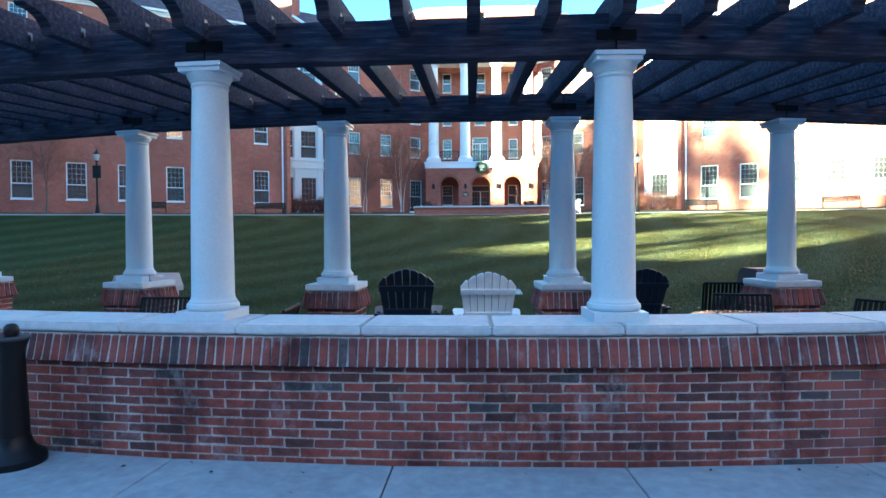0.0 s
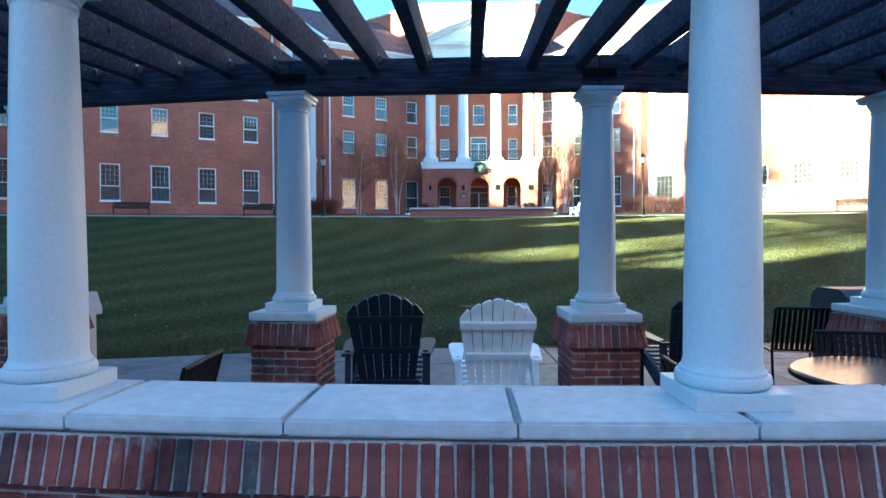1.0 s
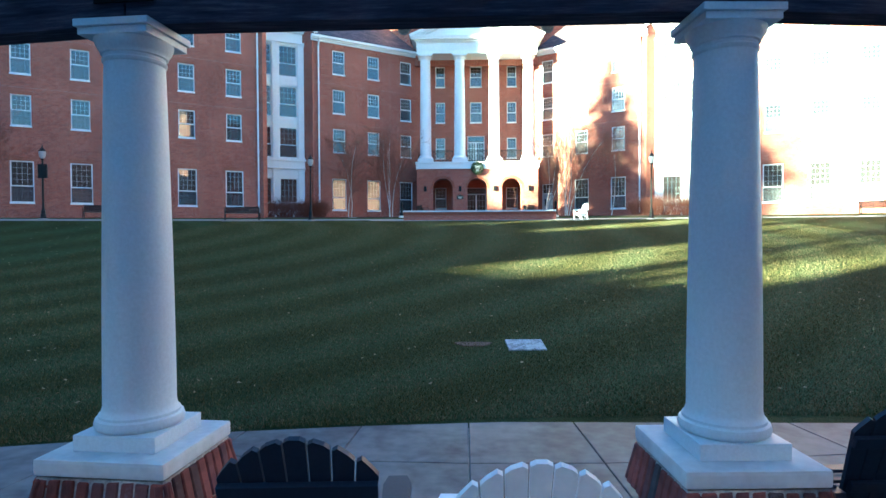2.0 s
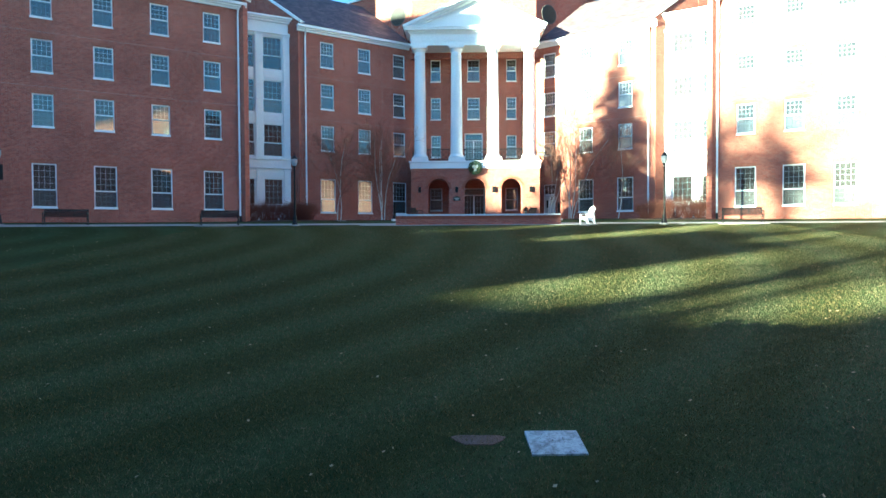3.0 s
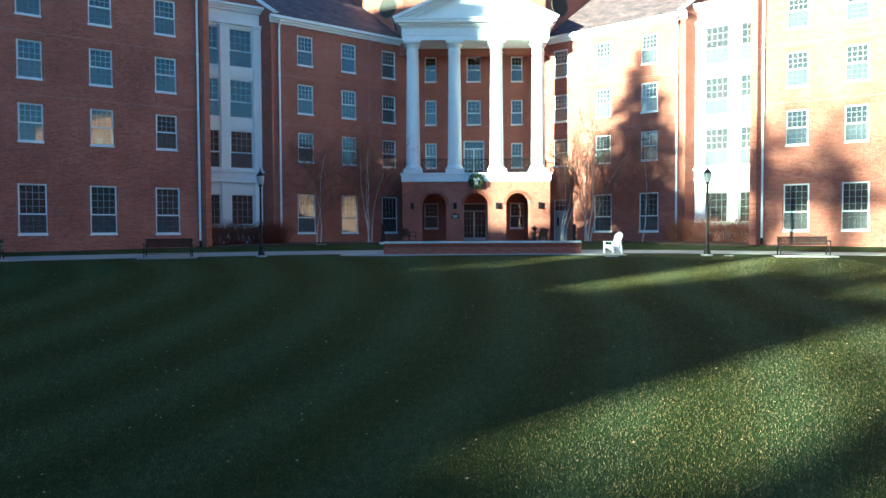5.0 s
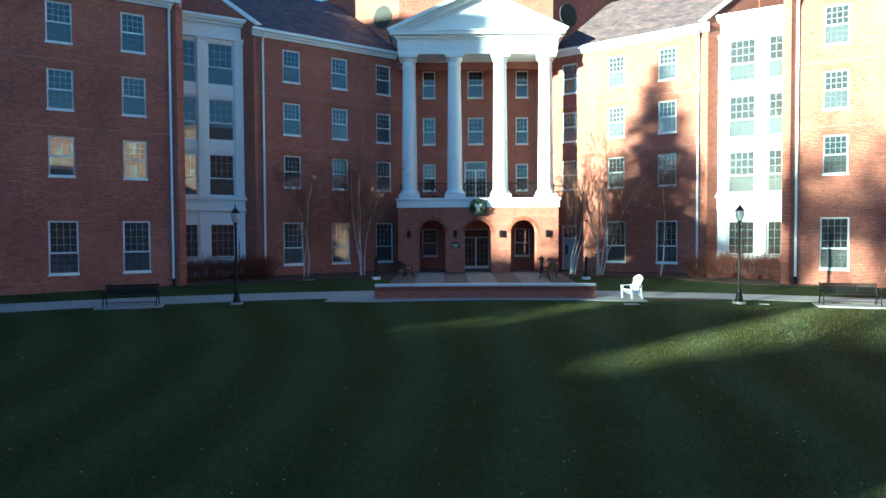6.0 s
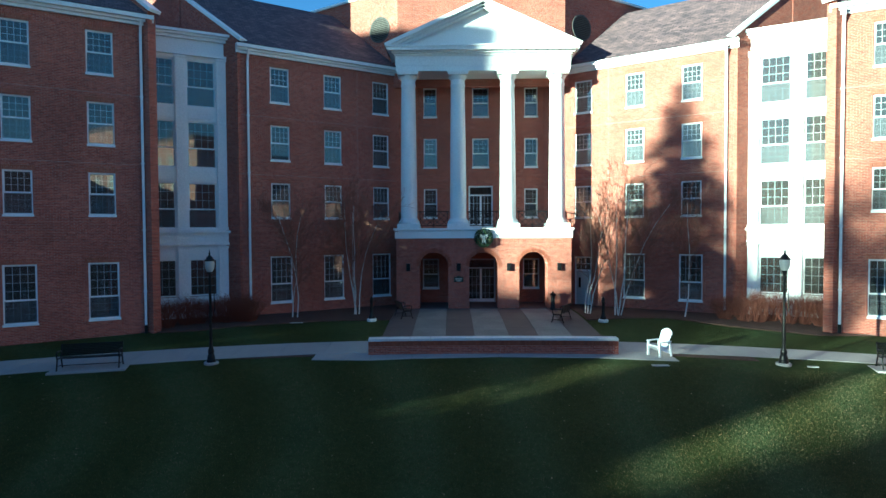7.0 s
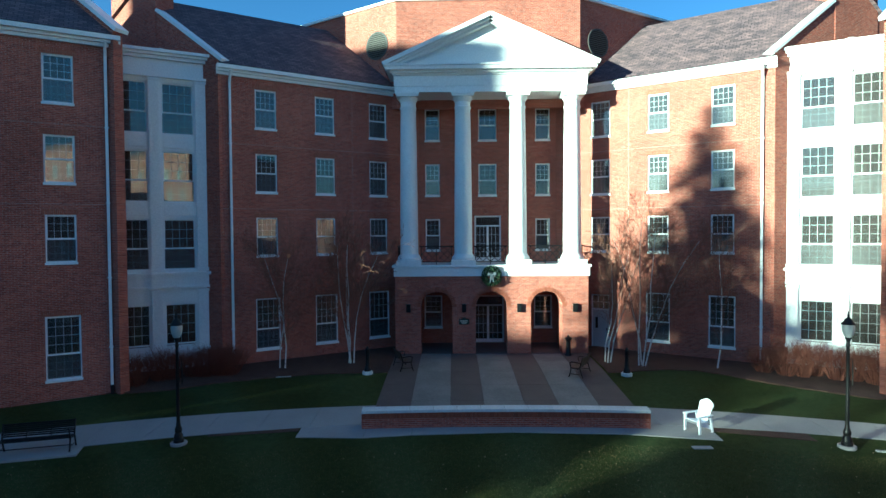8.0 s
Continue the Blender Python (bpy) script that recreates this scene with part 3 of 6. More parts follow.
def lintel_mat():
    m = mat("lintel_brick", 0.85, spec=0.25)
    g = m.node_tree.nodes.new("ShaderNodeNewGeometry")
    colour(m, ramp(m, g, "Random Per Island", [(0.0, (0.185, 0.058, 0.036)), (0.5, (0.235, 0.074, 0.043)), (1.0, (0.27, 0.088, 0.05))]))
    bumped(m, noise_at(m, coords(m), 60), "Fac", 0.3, 0.004)
    return m


M_LINTEL = lintel_mat()


def facade(m, length, columns, skip=(), door=None, inset=(0.0, 0.0), deep=3.4):
    """One brick wing front with its windows. columns: x of each window column's left side."""
    holes = []
    for k, x in enumerate(columns):
        for s in (1, 2, 3, 4):
            if (k, s) in skip:
                continue
            w, o = (1.19, 0.08) if s == 1 else (1.03, 0.0)
            holes.append((x - o, x - o + w, SILL[s], SILL[s] + (2.58 if s == 1 else 1.95)))
    if door:
        holes.append(door)
    body = wall("wall", m, length, 1.8, WALL_TOP, holes)
    rooms(m @ pose(inset[0], 0, 0), length - inset[0] - inset[1], deep)
    for h in holes:
        if h == door:
            continue
        place_window(KIT_GROUND if h[3] - h[2] > 2.2 else KIT_UP, m @ pose(h[0], 0, h[2]))
        soldier(m, h[0] - 0.1, h[1] + 0.1, h[3])
    part("string_course", boxes((0.02, length - 0.02, -0.02, 0.01, 7.35, 7.49)), M_FACADE, hall, "", m)
    for z in (10.95, 14.04):
        part("control_joint", boxes((0.05, length - 0.05, -0.003, 0.01, z, z + 0.009)), M_MORTAR, hall, "pale sealed joint", m)
    if length < 15:
        x = (sorted(columns)[1] + sorted(columns)[2 if columns[0] < columns[-1] else 0] + 1.03) / 2
        part("control_joint", boxes((x, x + 0.009, -0.003, 0.01, 7.5, 17.2)), M_MORTAR, hall, "pale sealed joint", m)
    return body


def eaves_and_roof(m, length, depth, pitch, skew0=0.0, skew1=0.0):
    """Gutter and roof of a wing; a skewed end runs out or in by so many metres a metre back from the front."""
    bm = bmesh.new()
    for y, z0, z1 in ((-0.10, 17.22, 17.36), (-0.20, 17.36, 17.48), (-0.34, 17.48, 17.66)):
        box(bm, 0, length, y, 0.3, z0, z1)
    part("eaves_gutter", bm, M_TRIM, hall, "white eaves gutter", m)
    run = depth / 2 + 0.30
    slope = run / math.cos(radians(pitch))
    k0, k1 = skew0 * run, skew1 * run
    x0, x1 = (0.22 if skew0 else 0.0), length - (0.22 if skew1 else 0.0)
    part("roof", slab(bmesh.new(), [(x0, 0), (x1, 0), (x1 + k1, slope), (x0 + k0, slope)], -0.12, 0.0), M_SLATE, hall, "grey slate roof", m @ pose(0, -0.30, 17.70, pitch))
    back = m @ pose(0, depth, 0)
    bm = bmesh.new()
    rise = run * math.tan(radians(pitch))
    vs = [bm.verts.new(v) for v in ((k0, -depth / 2, 17.69 + rise), (length + k1, -depth / 2, 17.69 + rise), (length + 2 * k1, 0.3, 17.69), (2 * k0, 0.3, 17.69))]
    bm.faces.new(vs)
    part("roof", bm, M_SLATE, hall, "grey slate roof", back)
    part("wall", boxes((2 * min(0, k0), length + 2 * max(0, k1), 0, 0.3, 2.9, 17.7)), M_FACADE, hall, "", back)


def gable(m, depth, pitch, thick=0.4, stack=0):
    """A gable wall across a wing, local x running back from the front; raised white coping."""
    rise = depth / 2 * math.tan(radians(pitch))
    bm = bmesh.new()
    prism(bm, [(-0.12, 1.8), (depth, 1.8), (depth, 17.95), (depth / 2, 18.0 + rise), (-0.12, 17.9)], 0, thick)
    part("gable_wall", bm, M_FACADE, hall, "", m)
    ang = math.atan2(rise + 0.1, depth / 2 + 0.12)
    ln = math.hypot(rise + 0.1, depth / 2 + 0.12)
    part("gable_coping", boxes((-0.25, 3.9 / math.cos(ang) if stack else ln, -0.09, thick + 0.09, 0, 0.16), bevel=0.02), M_TRIM, hall, "white sloping coping", m @ pose(-0.12, 0, 17.9, 0, -math.degrees(ang)))
    if stack:
        part("chimney", boxes((3.8, 6.9, -0.03 if stack < 0 else thick - 1.07, 1.07 if stack < 0 else thick + 0.03, 18.6, 26.0)), M_FACADE, hall, "broad brick chimney stack", m)
        part("chimney_cap", boxes((3.7, 7.0, -0.13 if stack < 0 else thick - 1.17, 1.17 if stack < 0 else thick + 0.13, 26.0, 26.2)), M_COPING, hall, "", m)
    part("gable_coping", boxes(((6.92 - depth / 2) / math.cos(ang) if stack else -0.02, ln, -0.09, thick + 0.09, 0, 0.16), bevel=0.02), M_TRIM, hall, "white sloping coping", m @ pose(depth / 2, 0, 18.0 + rise, 0, math.degrees(ang)))


def downpipe(m, x):
    bm = bmesh.new()
    box(bm, x - 0.055, x + 0.055, -0.13, -0.03, 3.7, 16.9, bevel=0.02)
    box(bm, x - 0.055, x + 0.055, -0.05, 0.05, -0.02, 0.62, bevel=0.02, m=pose(0, -0.08, 16.86, 28))
    for z in (5.2, 8.0, 11.0, 14.0):
        box(bm, x - 0.085, x + 0.085, -0.10, -0.002, z, z + 0.05)
    part("downpipe", bm, M_TRIM, hall, "white rainwater downpipe", m)
    bm = bmesh.new()
    box(bm, x - 0.065, x + 0.065, -0.15, -0.02, 3.25, 3.7, bevel=0.02)
    part("pipe_shoe", bm, M_BLACK, hall, "black cast pipe shoe", m)


def bay(m, length):
    """The white glazed link between two wings."""
    xs = [1.0, 2.95]
    levels = {1: (4.53, 6.53), 2: (8.12, 10.47), 3: (11.25, 13.60), 4: (14.38, 16.73)}
    holes = [(x, x + 1.36, z0, z1) for x in xs for z0, z1 in levels.values()]
    wall("bay_wall", m, length, 1.8, 18.1, holes, M_TRIM, label="white panelled bay")
    for h in holes:
        place_window(KIT_BAY if h[3] - h[2] > 2 else KIT_BAY_LOW, m @ pose(h[0], 0, h[2]))
    for x0, x1 in ((0.30, 0.93), (2.42, 2.89), (4.38, 5.0)):
        bm = bmesh.new()
        for z0, z1 in ((8.02, 16.9), (4.3, 7.2)):
            box(bm, x0, x1, -0.09, 0.01, z0, z1, bevel=0.01)
            box(bm, x0 - 0.04, x1 + 0.04, -0.13, 0.01, z1 - 0.12, z1, bevel=0.01)
            box(bm, x0 - 0.04, x1 + 0.04, -0.13, 0.01, z0, z0 + 0.16, bevel=0.01)
        part("pilaster", bm, M_TRIM, hall, "white pilaster", m)
    for name, rows in (("bay_cornice", ((-0.12, 17.75, 17.9), (-0.22, 17.9, 18.02), (-0.32, 18.02, 18.16))), ("architrave", ((-0.14, 16.92, 17.05),)), ("bay_band", ((-0.16, 7.24, 7.36), (-0.12, 7.36, 7.86), (-0.22, 7.86, 8.0)))):
        part(name, boxes(*[(-0.02, length, y, 0.01, z0, z1) for y, z0, z1 in rows]), M_TRIM, hall, "white moulded cornice", m)
    for x in xs:
        for z0, z1 in ((10.55, 11.17), (13.68, 14.3)):
            bm = bmesh.new()
            box(bm, x + 0.06, x + 1.30, -0.035, 0.01, z0 + 0.06, z1 - 0.06, bevel=0.012)
            part("spandrel_panel", bm, M_TRIM, hall, "", m)
    part("roof_cowl", lathed([(0.16, 18.1), (0.16, 18.35), (0.30, 18.38), (0.30, 18.52), (0.10, 18.60)], 24, (3.0, 1.2, 0)), M_TRIM, hall, "white metal roof cowl", m)
    rooms(m, length, 2.8)
    part("flat_roof", boxes((0, length, 0.05, 6, 18.0, 18.12)), M_GREY, hall, "", m)


def wing(side):
    a = 32.4
    s0, s1 = -8.0, 2.78
    u0, y0 = 10.61, 51.29
    ca, sa = math.cos(radians(a)), math.sin(radians(a))
    pitch, depth = 41, 8.7
    inner = (u0 + s0 * ca, y0 - s0 * sa)
    outer = (u0 + s1 * ca, y0 - s1 * sa)
    cols = [0.0, -3.0, -5.99]
    ln = s1 - s0
    if side > 0:
        m = pose(AXIS + inner[0], inner[1], 0, 0, 0, -a)
        xs = [c - s0 for c in cols]
        facade(m, ln, xs, {(2, 1)}, (xs[2] + 0.0, xs[2] + 1.0, 3.3, 6.35))
        side_door(m, xs[2] + 0.0)
        gm = m @ pose(ln, 0, 0, 0, 0, 55)
        downpipe(m, ln - 0.58)
    else:
        m = pose(AXIS - outer[0], outer[1], 0, 0, 0, a)
        xs = [s1 - c - 1.03 for c in cols]
        facade(m, ln, xs)
        gm = m @ pose(0, 0, 0, 0, 0, 125) @ pose(0, -0.4, 0)
        downpipe(m, 0.58)
    eaves_and_roof(m, ln, depth, pitch, *((0.0, 0.70) if side > 0 else (-0.70, 0.0)))
    gable(gm, depth / 0.82, 35.5, 0.4, -side)
    # bay
    b = 27.0
    cb, sb = math.cos(radians(b)), math.sin(radians(b))
    p = (13.22, 50.35)
    q = (p[0] + 5.3 * cb, p[1] - 5.3 * sb)
    bay(pose(AXIS + p[0], p[1], 0, 0, 0, -b) if side > 0 else pose(AXIS - q[0], q[1], 0, 0, 0, b), 5.3)
    # outer wing
    if side > 0:
        a2, ua, ya, spacing, count = 26.0, 16.28, 44.9, 2.63, 8
    else:
        a2, ua, ya, spacing, count = 30.4, 16.75, 45.28, 3.035, 8
    c2, s2 = math.cos(radians(a2)), math.sin(radians(a2))
    t0 = -1.65
    ln2 = spacing * count + 1.0
    if side > 0:
        m2 = pose(AXIS + ua + t0 * c2, ya - t0 * s2, 0, 0, 0, -a2)
        facade(m2, ln2, [-t0 + spacing * k for k in range(count)], inset=(1.55, 0.0), deep=2.2)
        downpipe(m2, 0.55)
        gable(m2 @ pose(0, 0, 0, 0, 0, 55) @ pose(0, -0.4, 0), 10.0 / 0.82, 35.5)
        part("wall", boxes((ln2 - 0.3, ln2, 0, 10.0, 2.9, 20.5)), M_FACADE, hall, "", m2)
    else:
        m2 = pose(AXIS - ua - (t0 + ln2) * c2, ya - (t0 + ln2) * s2, 0, 0, 0, a2)
        facade(m2, ln2, [ln2 + t0 - spacing * k - 1.03 for k in range(count)], inset=(0.0, 1.55), deep=2.2)
        downpipe(m2, ln2 - 0.55)
        gable(m2 @ pose(ln2, 0, 0, 0, 0, 125), 10.0 / 0.82, 35.5)
        part("wall", boxes((0, 0.3, 0, 10.0, 2.9, 20.5)), M_FACADE, hall, "", m2)
    eaves_and_roof(m2, ln2, 10.0, 41, *((0.72, 0.0) if side > 0 else (0.0, -0.72)))


def side_door(m, x):
    d = part("door", boxes((x + 0.06, x + 0.94, 0.14, 0.19, 3.45, 5.5), bevel=0.008), M_DOOR, hall, "grey steel side door with transom", m)
    part("door_frame", boxes(*frame_bars(x, x + 1.0, 3.4, 6.35, 0.06, 0.1, 0.2), (x + 0.06, x + 0.94, 0.1, 0.2, 5.5, 5.58)), M_TRIM, d)
    part("transom_pane", boxes((x + 0.06, x + 0.94, 0.15, 0.156, 5.58, 6.29)), M_GLASS, d)
    part("transom_grid", boxes(*muntins(x + 0.06, x + 0.94, 5.58, 6.29, 3, 2, 0.022, 0.135, 0.15)), M_TRIM, d)
    part("door_pane", boxes((x + 0.2, x + 0.34, 0.13, 0.145, 4.5, 5.1)), M_BLACK, d)
    part("handle", boxes((x + 0.8, x + 0.86, 0.08, 0.14, 4.4, 4.55), bevel=0.01), M_STEEL, d)


for hall_side in (-1, 1):
    wing(hall_side)


# ---- the portico ----
def big_column(m, z0, z1, r0, r1, parent, name="column", material=None, square=1.0):
    h = z1 - z0
    k = r0 / 0.48
    prof = [(r0 * 1.25, 0.26 * k), (r0 * 1.3, 0.32 * k), (r0 * 1.28, 0.40 * k), (r0 * 1.15, 0.46 * k), (r0 * 1.12, 0.50 * k), (r0 * 1.02, 0.56 * k)]
    for i in range(9):
        f = i / 8
        prof.append((r0 + (r1 - r0) * (f ** 1.4), 0.62 * k + f * (h - 1.45 * k)))
    top = h - 0.80 * k
    prof += [(r1 * 1.08, top + 0.02 * k), (r1 * 1.08, top + 0.09 * k), (r1 * 1.0, top + 0.11 * k), (r1 * 1.0, top + 0.34 * k), (r1 * 1.1, top + 0.38 * k), (r1 * 1.12, top + 0.42 * k), (r1 * 1.34, top + 0.58 * k)]
    ob = part(name, lathed(prof, 40), material or M_TRIM, parent, "", m @ pose(0, 0, z0), smooth=True)
    p = bmesh.new()
    w = r0 * 1.36 * square
    box(p, -w, w, -w, w, 0, 0.26 * k, bevel=0.012 * k)
    part("plinth", p, material or M_TRIM, ob)
    c = bmesh.new()
    w = r1 * 1.42
    box(c, -w, w, -w, w, top + 0.58 * k, top + 0.68 * k, bevel=0.01 * k)
    box(c, -w * 1.06, w * 1.06, -w * 1.06, w * 1.06, top + 0.68 * k, h, bevel=0.01 * k)
    part("capital", c, material or M_TRIM, ob)
    return ob


def portico():
    m = pose(AXIS, 52.6, 0)
    half, arch, spring, top = 4.97, 0.81, 5.90, 7.5
    centres = (-2.83, 0.0, 2.83)
    bm = bmesh.new()
    thick, base = 0.95, 3.2

    def quad(pts):
        for y, order in ((0.0, 1), (thick, -1)):
            bm.faces.new([bm.verts.new((x, y, z)) for x, z in pts[::order]])
    edges = [-half]
    for c in centres:
        edges += [c - arch, c + arch]
    edges.append(half)
    for a, b in zip(edges[::2], edges[1::2]):
        quad([(a, base), (b, base), (b, top), (a, top)])
    n = 20
    for c in centres:
        arc = [(c - arch * math.cos(math.pi * k / n), spring + arch * math.sin(math.pi * k / n)) for k in range(n + 1)]
        for p, q in zip(arc, arc[1:]):
            quad([p, q, (q[0], top), (p[0], top)])
            bm.faces.new([bm.verts.new(v) for v in ((p[0], 0, p[1]), (p[0], thick, p[1]), (q[0], thick, q[1]), (q[0], 0, q[1]))])
        for x, sgn in ((c - arch, 1), (c + arch, -1)):
            f = [(x, 0, base), (x, thick, base), (x, thick, spring), (x, 0, spring)]
            bm.faces.new([bm.verts.new(v) for v in f[::sgn]])
    part("arcade_wall", bm, M_FACADE, hall, "brick arcade with three round arches", m)
    for c in centres:
        bm = bmesh.new()
        nb = 34
        for k in range(nb):
            t = math.pi * (k + 0.5) / nb
            box(bm, -0.033, 0.033, -0.012, 0.03, arch + 0.01, arch + 0.21, m=pose(c, 0, spring) @ pose(0, 0, 0, 0, 90 - math.degrees(t)))
        part("arch_ring", bm, M_LINTEL, hall, "", m)
    for sgn in (-1, 1):
        part("wall", boxes((sgn * half - 0.3 if sgn > 0 else -half, half if sgn > 0 else -half + 0.3, 0.95, 3.0, base, 7.5)), M_FACADE, hall, "", m)
    bm = bmesh.new()
    box(bm, -half - 0.06, half + 0.06, -0.07, 3.1, 7.5, 7.96)
    box(bm, -half - 0.14, half + 0.14, -0.15, 3.1, 7.96, 8.08, bevel=0.02)
    part("balcony_band", bm, M_TRIM, hall, "white band under the columns", m)
    for x in (-4.25, -1.42, 1.42, 4.25):
        big_column(m @ pose(x, 0.52, 0), 8.08, 16.95, 0.47, 0.40, hall, "portico_column")
    for a in (-4.25, -1.42, 1.42):
        x0, x1 = a + 0.62, a + 2.21
        rail = part("balcony_railing", boxes((x0 - 0.1, x1 + 0.1, 0.46, 0.52, 9.0, 9.06), (x0 - 0.1, x1 + 0.1, 0.46, 0.52, 8.2, 8.25), *[(x0 + (x1 - x0) * k / 2 - 0.02, x0 + (x1 - x0) * k / 2 + 0.02, 0.47, 0.51, 8.08, 9.0) for k in range(3)]), M_BLACK, hall, "black lattice balcony railing", m)
        bm = bmesh.new()
        for k in range(2):
            ax, bx = x0 + (x1 - x0) * k / 2 + 0.02, x0 + (x1 - x0) * (k + 1) / 2 - 0.02
            for p, q in (((ax, 8.25), (bx, 9.0)), ((ax, 9.0), (bx, 8.25)), ((ax, 8.62), ((ax + bx) / 2, 9.0)), (((ax + bx) / 2, 9.0), (bx, 8.62)), ((bx, 8.62), ((ax + bx) / 2, 8.25)), (((ax + bx) / 2, 8.25), (ax, 8.62))):
                tube(bm, [(p[0], 0.49, p[1]), (q[0], 0.49, q[1])], [0.019, 0.019], 5)
        part("lattice", bm, M_BLACK, rail)
    for sgn in (-1, 1):
        side_rail = part("side_railing", boxes((sgn * 4.9 - 0.03, sgn * 4.9 + 0.03, 1.1, 2.6, 9.0, 9.06)), M_BLACK, hall, "black balcony railing", m)
        part("lower_rail", boxes((sgn * 4.9 - 0.03, sgn * 4.9 + 0.03, 1.1, 2.6, 8.2, 8.25)), M_BLACK, side_rail)
        for k in range(11):
            part("baluster", boxes((sgn * 4.9 - 0.012, sgn * 4.9 + 0.012, 1.1 + 0.15 * k, 1.125 + 0.15 * k, 8.08, 9.0)), M_BLACK, side_rail)
    # entablature and pediment
    for name, e, z0, z1 in (("architrave", 0.0, 16.95, 17.25), ("frieze", 0.03, 17.25, 17.8), ("bed_mould", 0.10, 17.8, 17.9), ("soffit_mould", 0.22, 17.9, 18.02), ("cornice", 0.42, 18.02, 18.2), ("cornice_lip", 0.48, 18.2, 18.3)):
        part(name, boxes((-half + 0.06 - e, half - 0.06 + e, 0.05 - e, 3.4, z0, z1)), M_TRIM, hall, "white moulded entablature", m)
    apex = 20.75
    bm = bmesh.new()
    prism(bm, [(-5.2, 18.3), (5.2, 18.3), (0, apex - 0.15)], 0.2, 0.4)
    part("tympanum", bm, M_TRIM, hall, "white flush tympanum", m)
    ang = math.atan2(apex - 18.3, 5.45)
    ln = math.hypot(apex - 18.3, 5.45)
    for sgn in (-1, 1):
        x0, x1 = (0.0, ln + 0.02) if sgn > 0 else (-ln - 0.02, 0.0)
        rake = m @ pose(0, 0, apex, 0, sgn * math.degrees(ang))
        part("raking_cornice", boxes(*[(x0, x1, y, 0.3, z0, z1) for y, z0, z1 in ((-0.15, -0.34, -0.22), (-0.28, -0.22, -0.1), (-0.44, -0.1, 0.1))]), M_TRIM, hall, "white raking cornice", rake)
        part("roof", boxes((x0 - 0.03, x1 + 0.03, -0.2, 5.0, 0.1, 0.17)), M_SLATE, hall, "grey slate roof", rake)
    # the wall behind the columns
    bw = m @ pose(-4.6, 3.0, 0)
    holes = []
    for x in (-3.1, 0.0, 3.1):
        for s in (2, 3, 4):
            if x == 0.0 and s == 2:
                holes.append((3.85, 5.35, 8.08, 10.7))
            else:
                w = 1.02 if x == 0.0 else 0.82
                holes.append((4.6 + x - w / 2, 4.6 + x + w / 2, SILL[s] + 0.08, SILL[s] + 1.93))
        holes.append((4.6 + x - (0.9 if x == 0 else 0.5), 4.6 + x + (0.9 if x == 0 else 0.5), 3.45 if x == 0 else 4.3, 6.2))
    wall("wall", bw, 9.2, 2.9, 17.4, holes)
    kit_mid = window_kit(1.02, 1.85, 3, 3, 3, 0.5)
    kit_low = window_kit(1.0, 1.9, 3, 3, 3, 0.5)
    for h in holes:
        w, z = h[1] - h[0], h[3] - h[2]
        if w < 1.4:
            place_window(KIT_PORCH if w < 0.9 else (kit_low if h[2] < 7 else kit_mid), bw @ pose(h[0], 0, h[2]))
            continue
        d = part("double_door", boxes(*frame_bars(h[0], h[1], h[2], h[3], 0.09, 0.06, 0.18), (h[0], h[1], 0.06, 0.18, h[3] - 0.62, h[3] - 0.54)), M_DOOR if h[2] < 5 else M_TRIM, hall, "grey glazed double door" if h[2] < 5 else "white glazed double door", bw)
        part("meeting_stile", boxes(((h[0] + h[1]) / 2 - 0.06, (h[0] + h[1]) / 2 + 0.06, 0.07, 0.17, h[2], h[3] - 0.63)), M_TRIM, d)
        part("door_pane", boxes((h[0] + 0.05, h[1] - 0.05, 0.11, 0.117, h[2] + 0.25, h[3] - 0.05)), M_GLASS, d)
        part("glazing_grid", boxes(*muntins(h[0] + 0.09, h[1] - 0.09, h[2] + 0.1, h[3] - 0.6, 6, 4, 0.02, 0.095, 0.11)), M_DOOR if h[2] < 5 else M_TRIM, d)
        part("kick_panel", boxes((h[0] + 0.05, h[1] - 0.05, 0.10, 0.14, h[2], h[2] + 0.26)), M_TRIM, d)
    rooms(bw, 9.2, 3.4)
    part("porch_ceiling", boxes((-half + 0.1, half - 0.1, 0.5, 3.4, 7.42, 7.49)), M_TRIM, hall, "", m)
    part("porch_floor", boxes((-half, half, 0.0, 3.1, 3.0, 3.5)), M_PAVER, hall, "", m)
    # attic tower
    plan = [(-4.97, 54.5), (4.97, 54.5), (11.4, 58.6), (11.4, 66), (-11.4, 66), (-11.4, 58.6)]
    at = pose(AXIS, 0, 0)
    for (a, b), (c, d) in zip(plan, plan[1:] + plan[:1]):
        ln2, ang2 = math.hypot(c - a, d - b), math.degrees(math.atan2(d - b, c - a))
        mm = at @ pose(a, b, 0, 0, 0, ang2)
        part("attic_wall", boxes((0, ln2, 0, 0.3, 16.5, 22.3)), M_FACADE, hall, "", mm)
        part("attic_coping", boxes((-0.08, ln2 + 0.08, -0.1, 0.4, 22.3, 22.44)), M_TRIM, hall, "", mm)
    part("attic_roof", slab(bmesh.new(), [(a * 0.985, 54.65 if b < 55 else b * 0.999 if b > 60 else b + 0.12) for a, b in plan], 21.9, 22.2), M_GREY, hall, "", at)
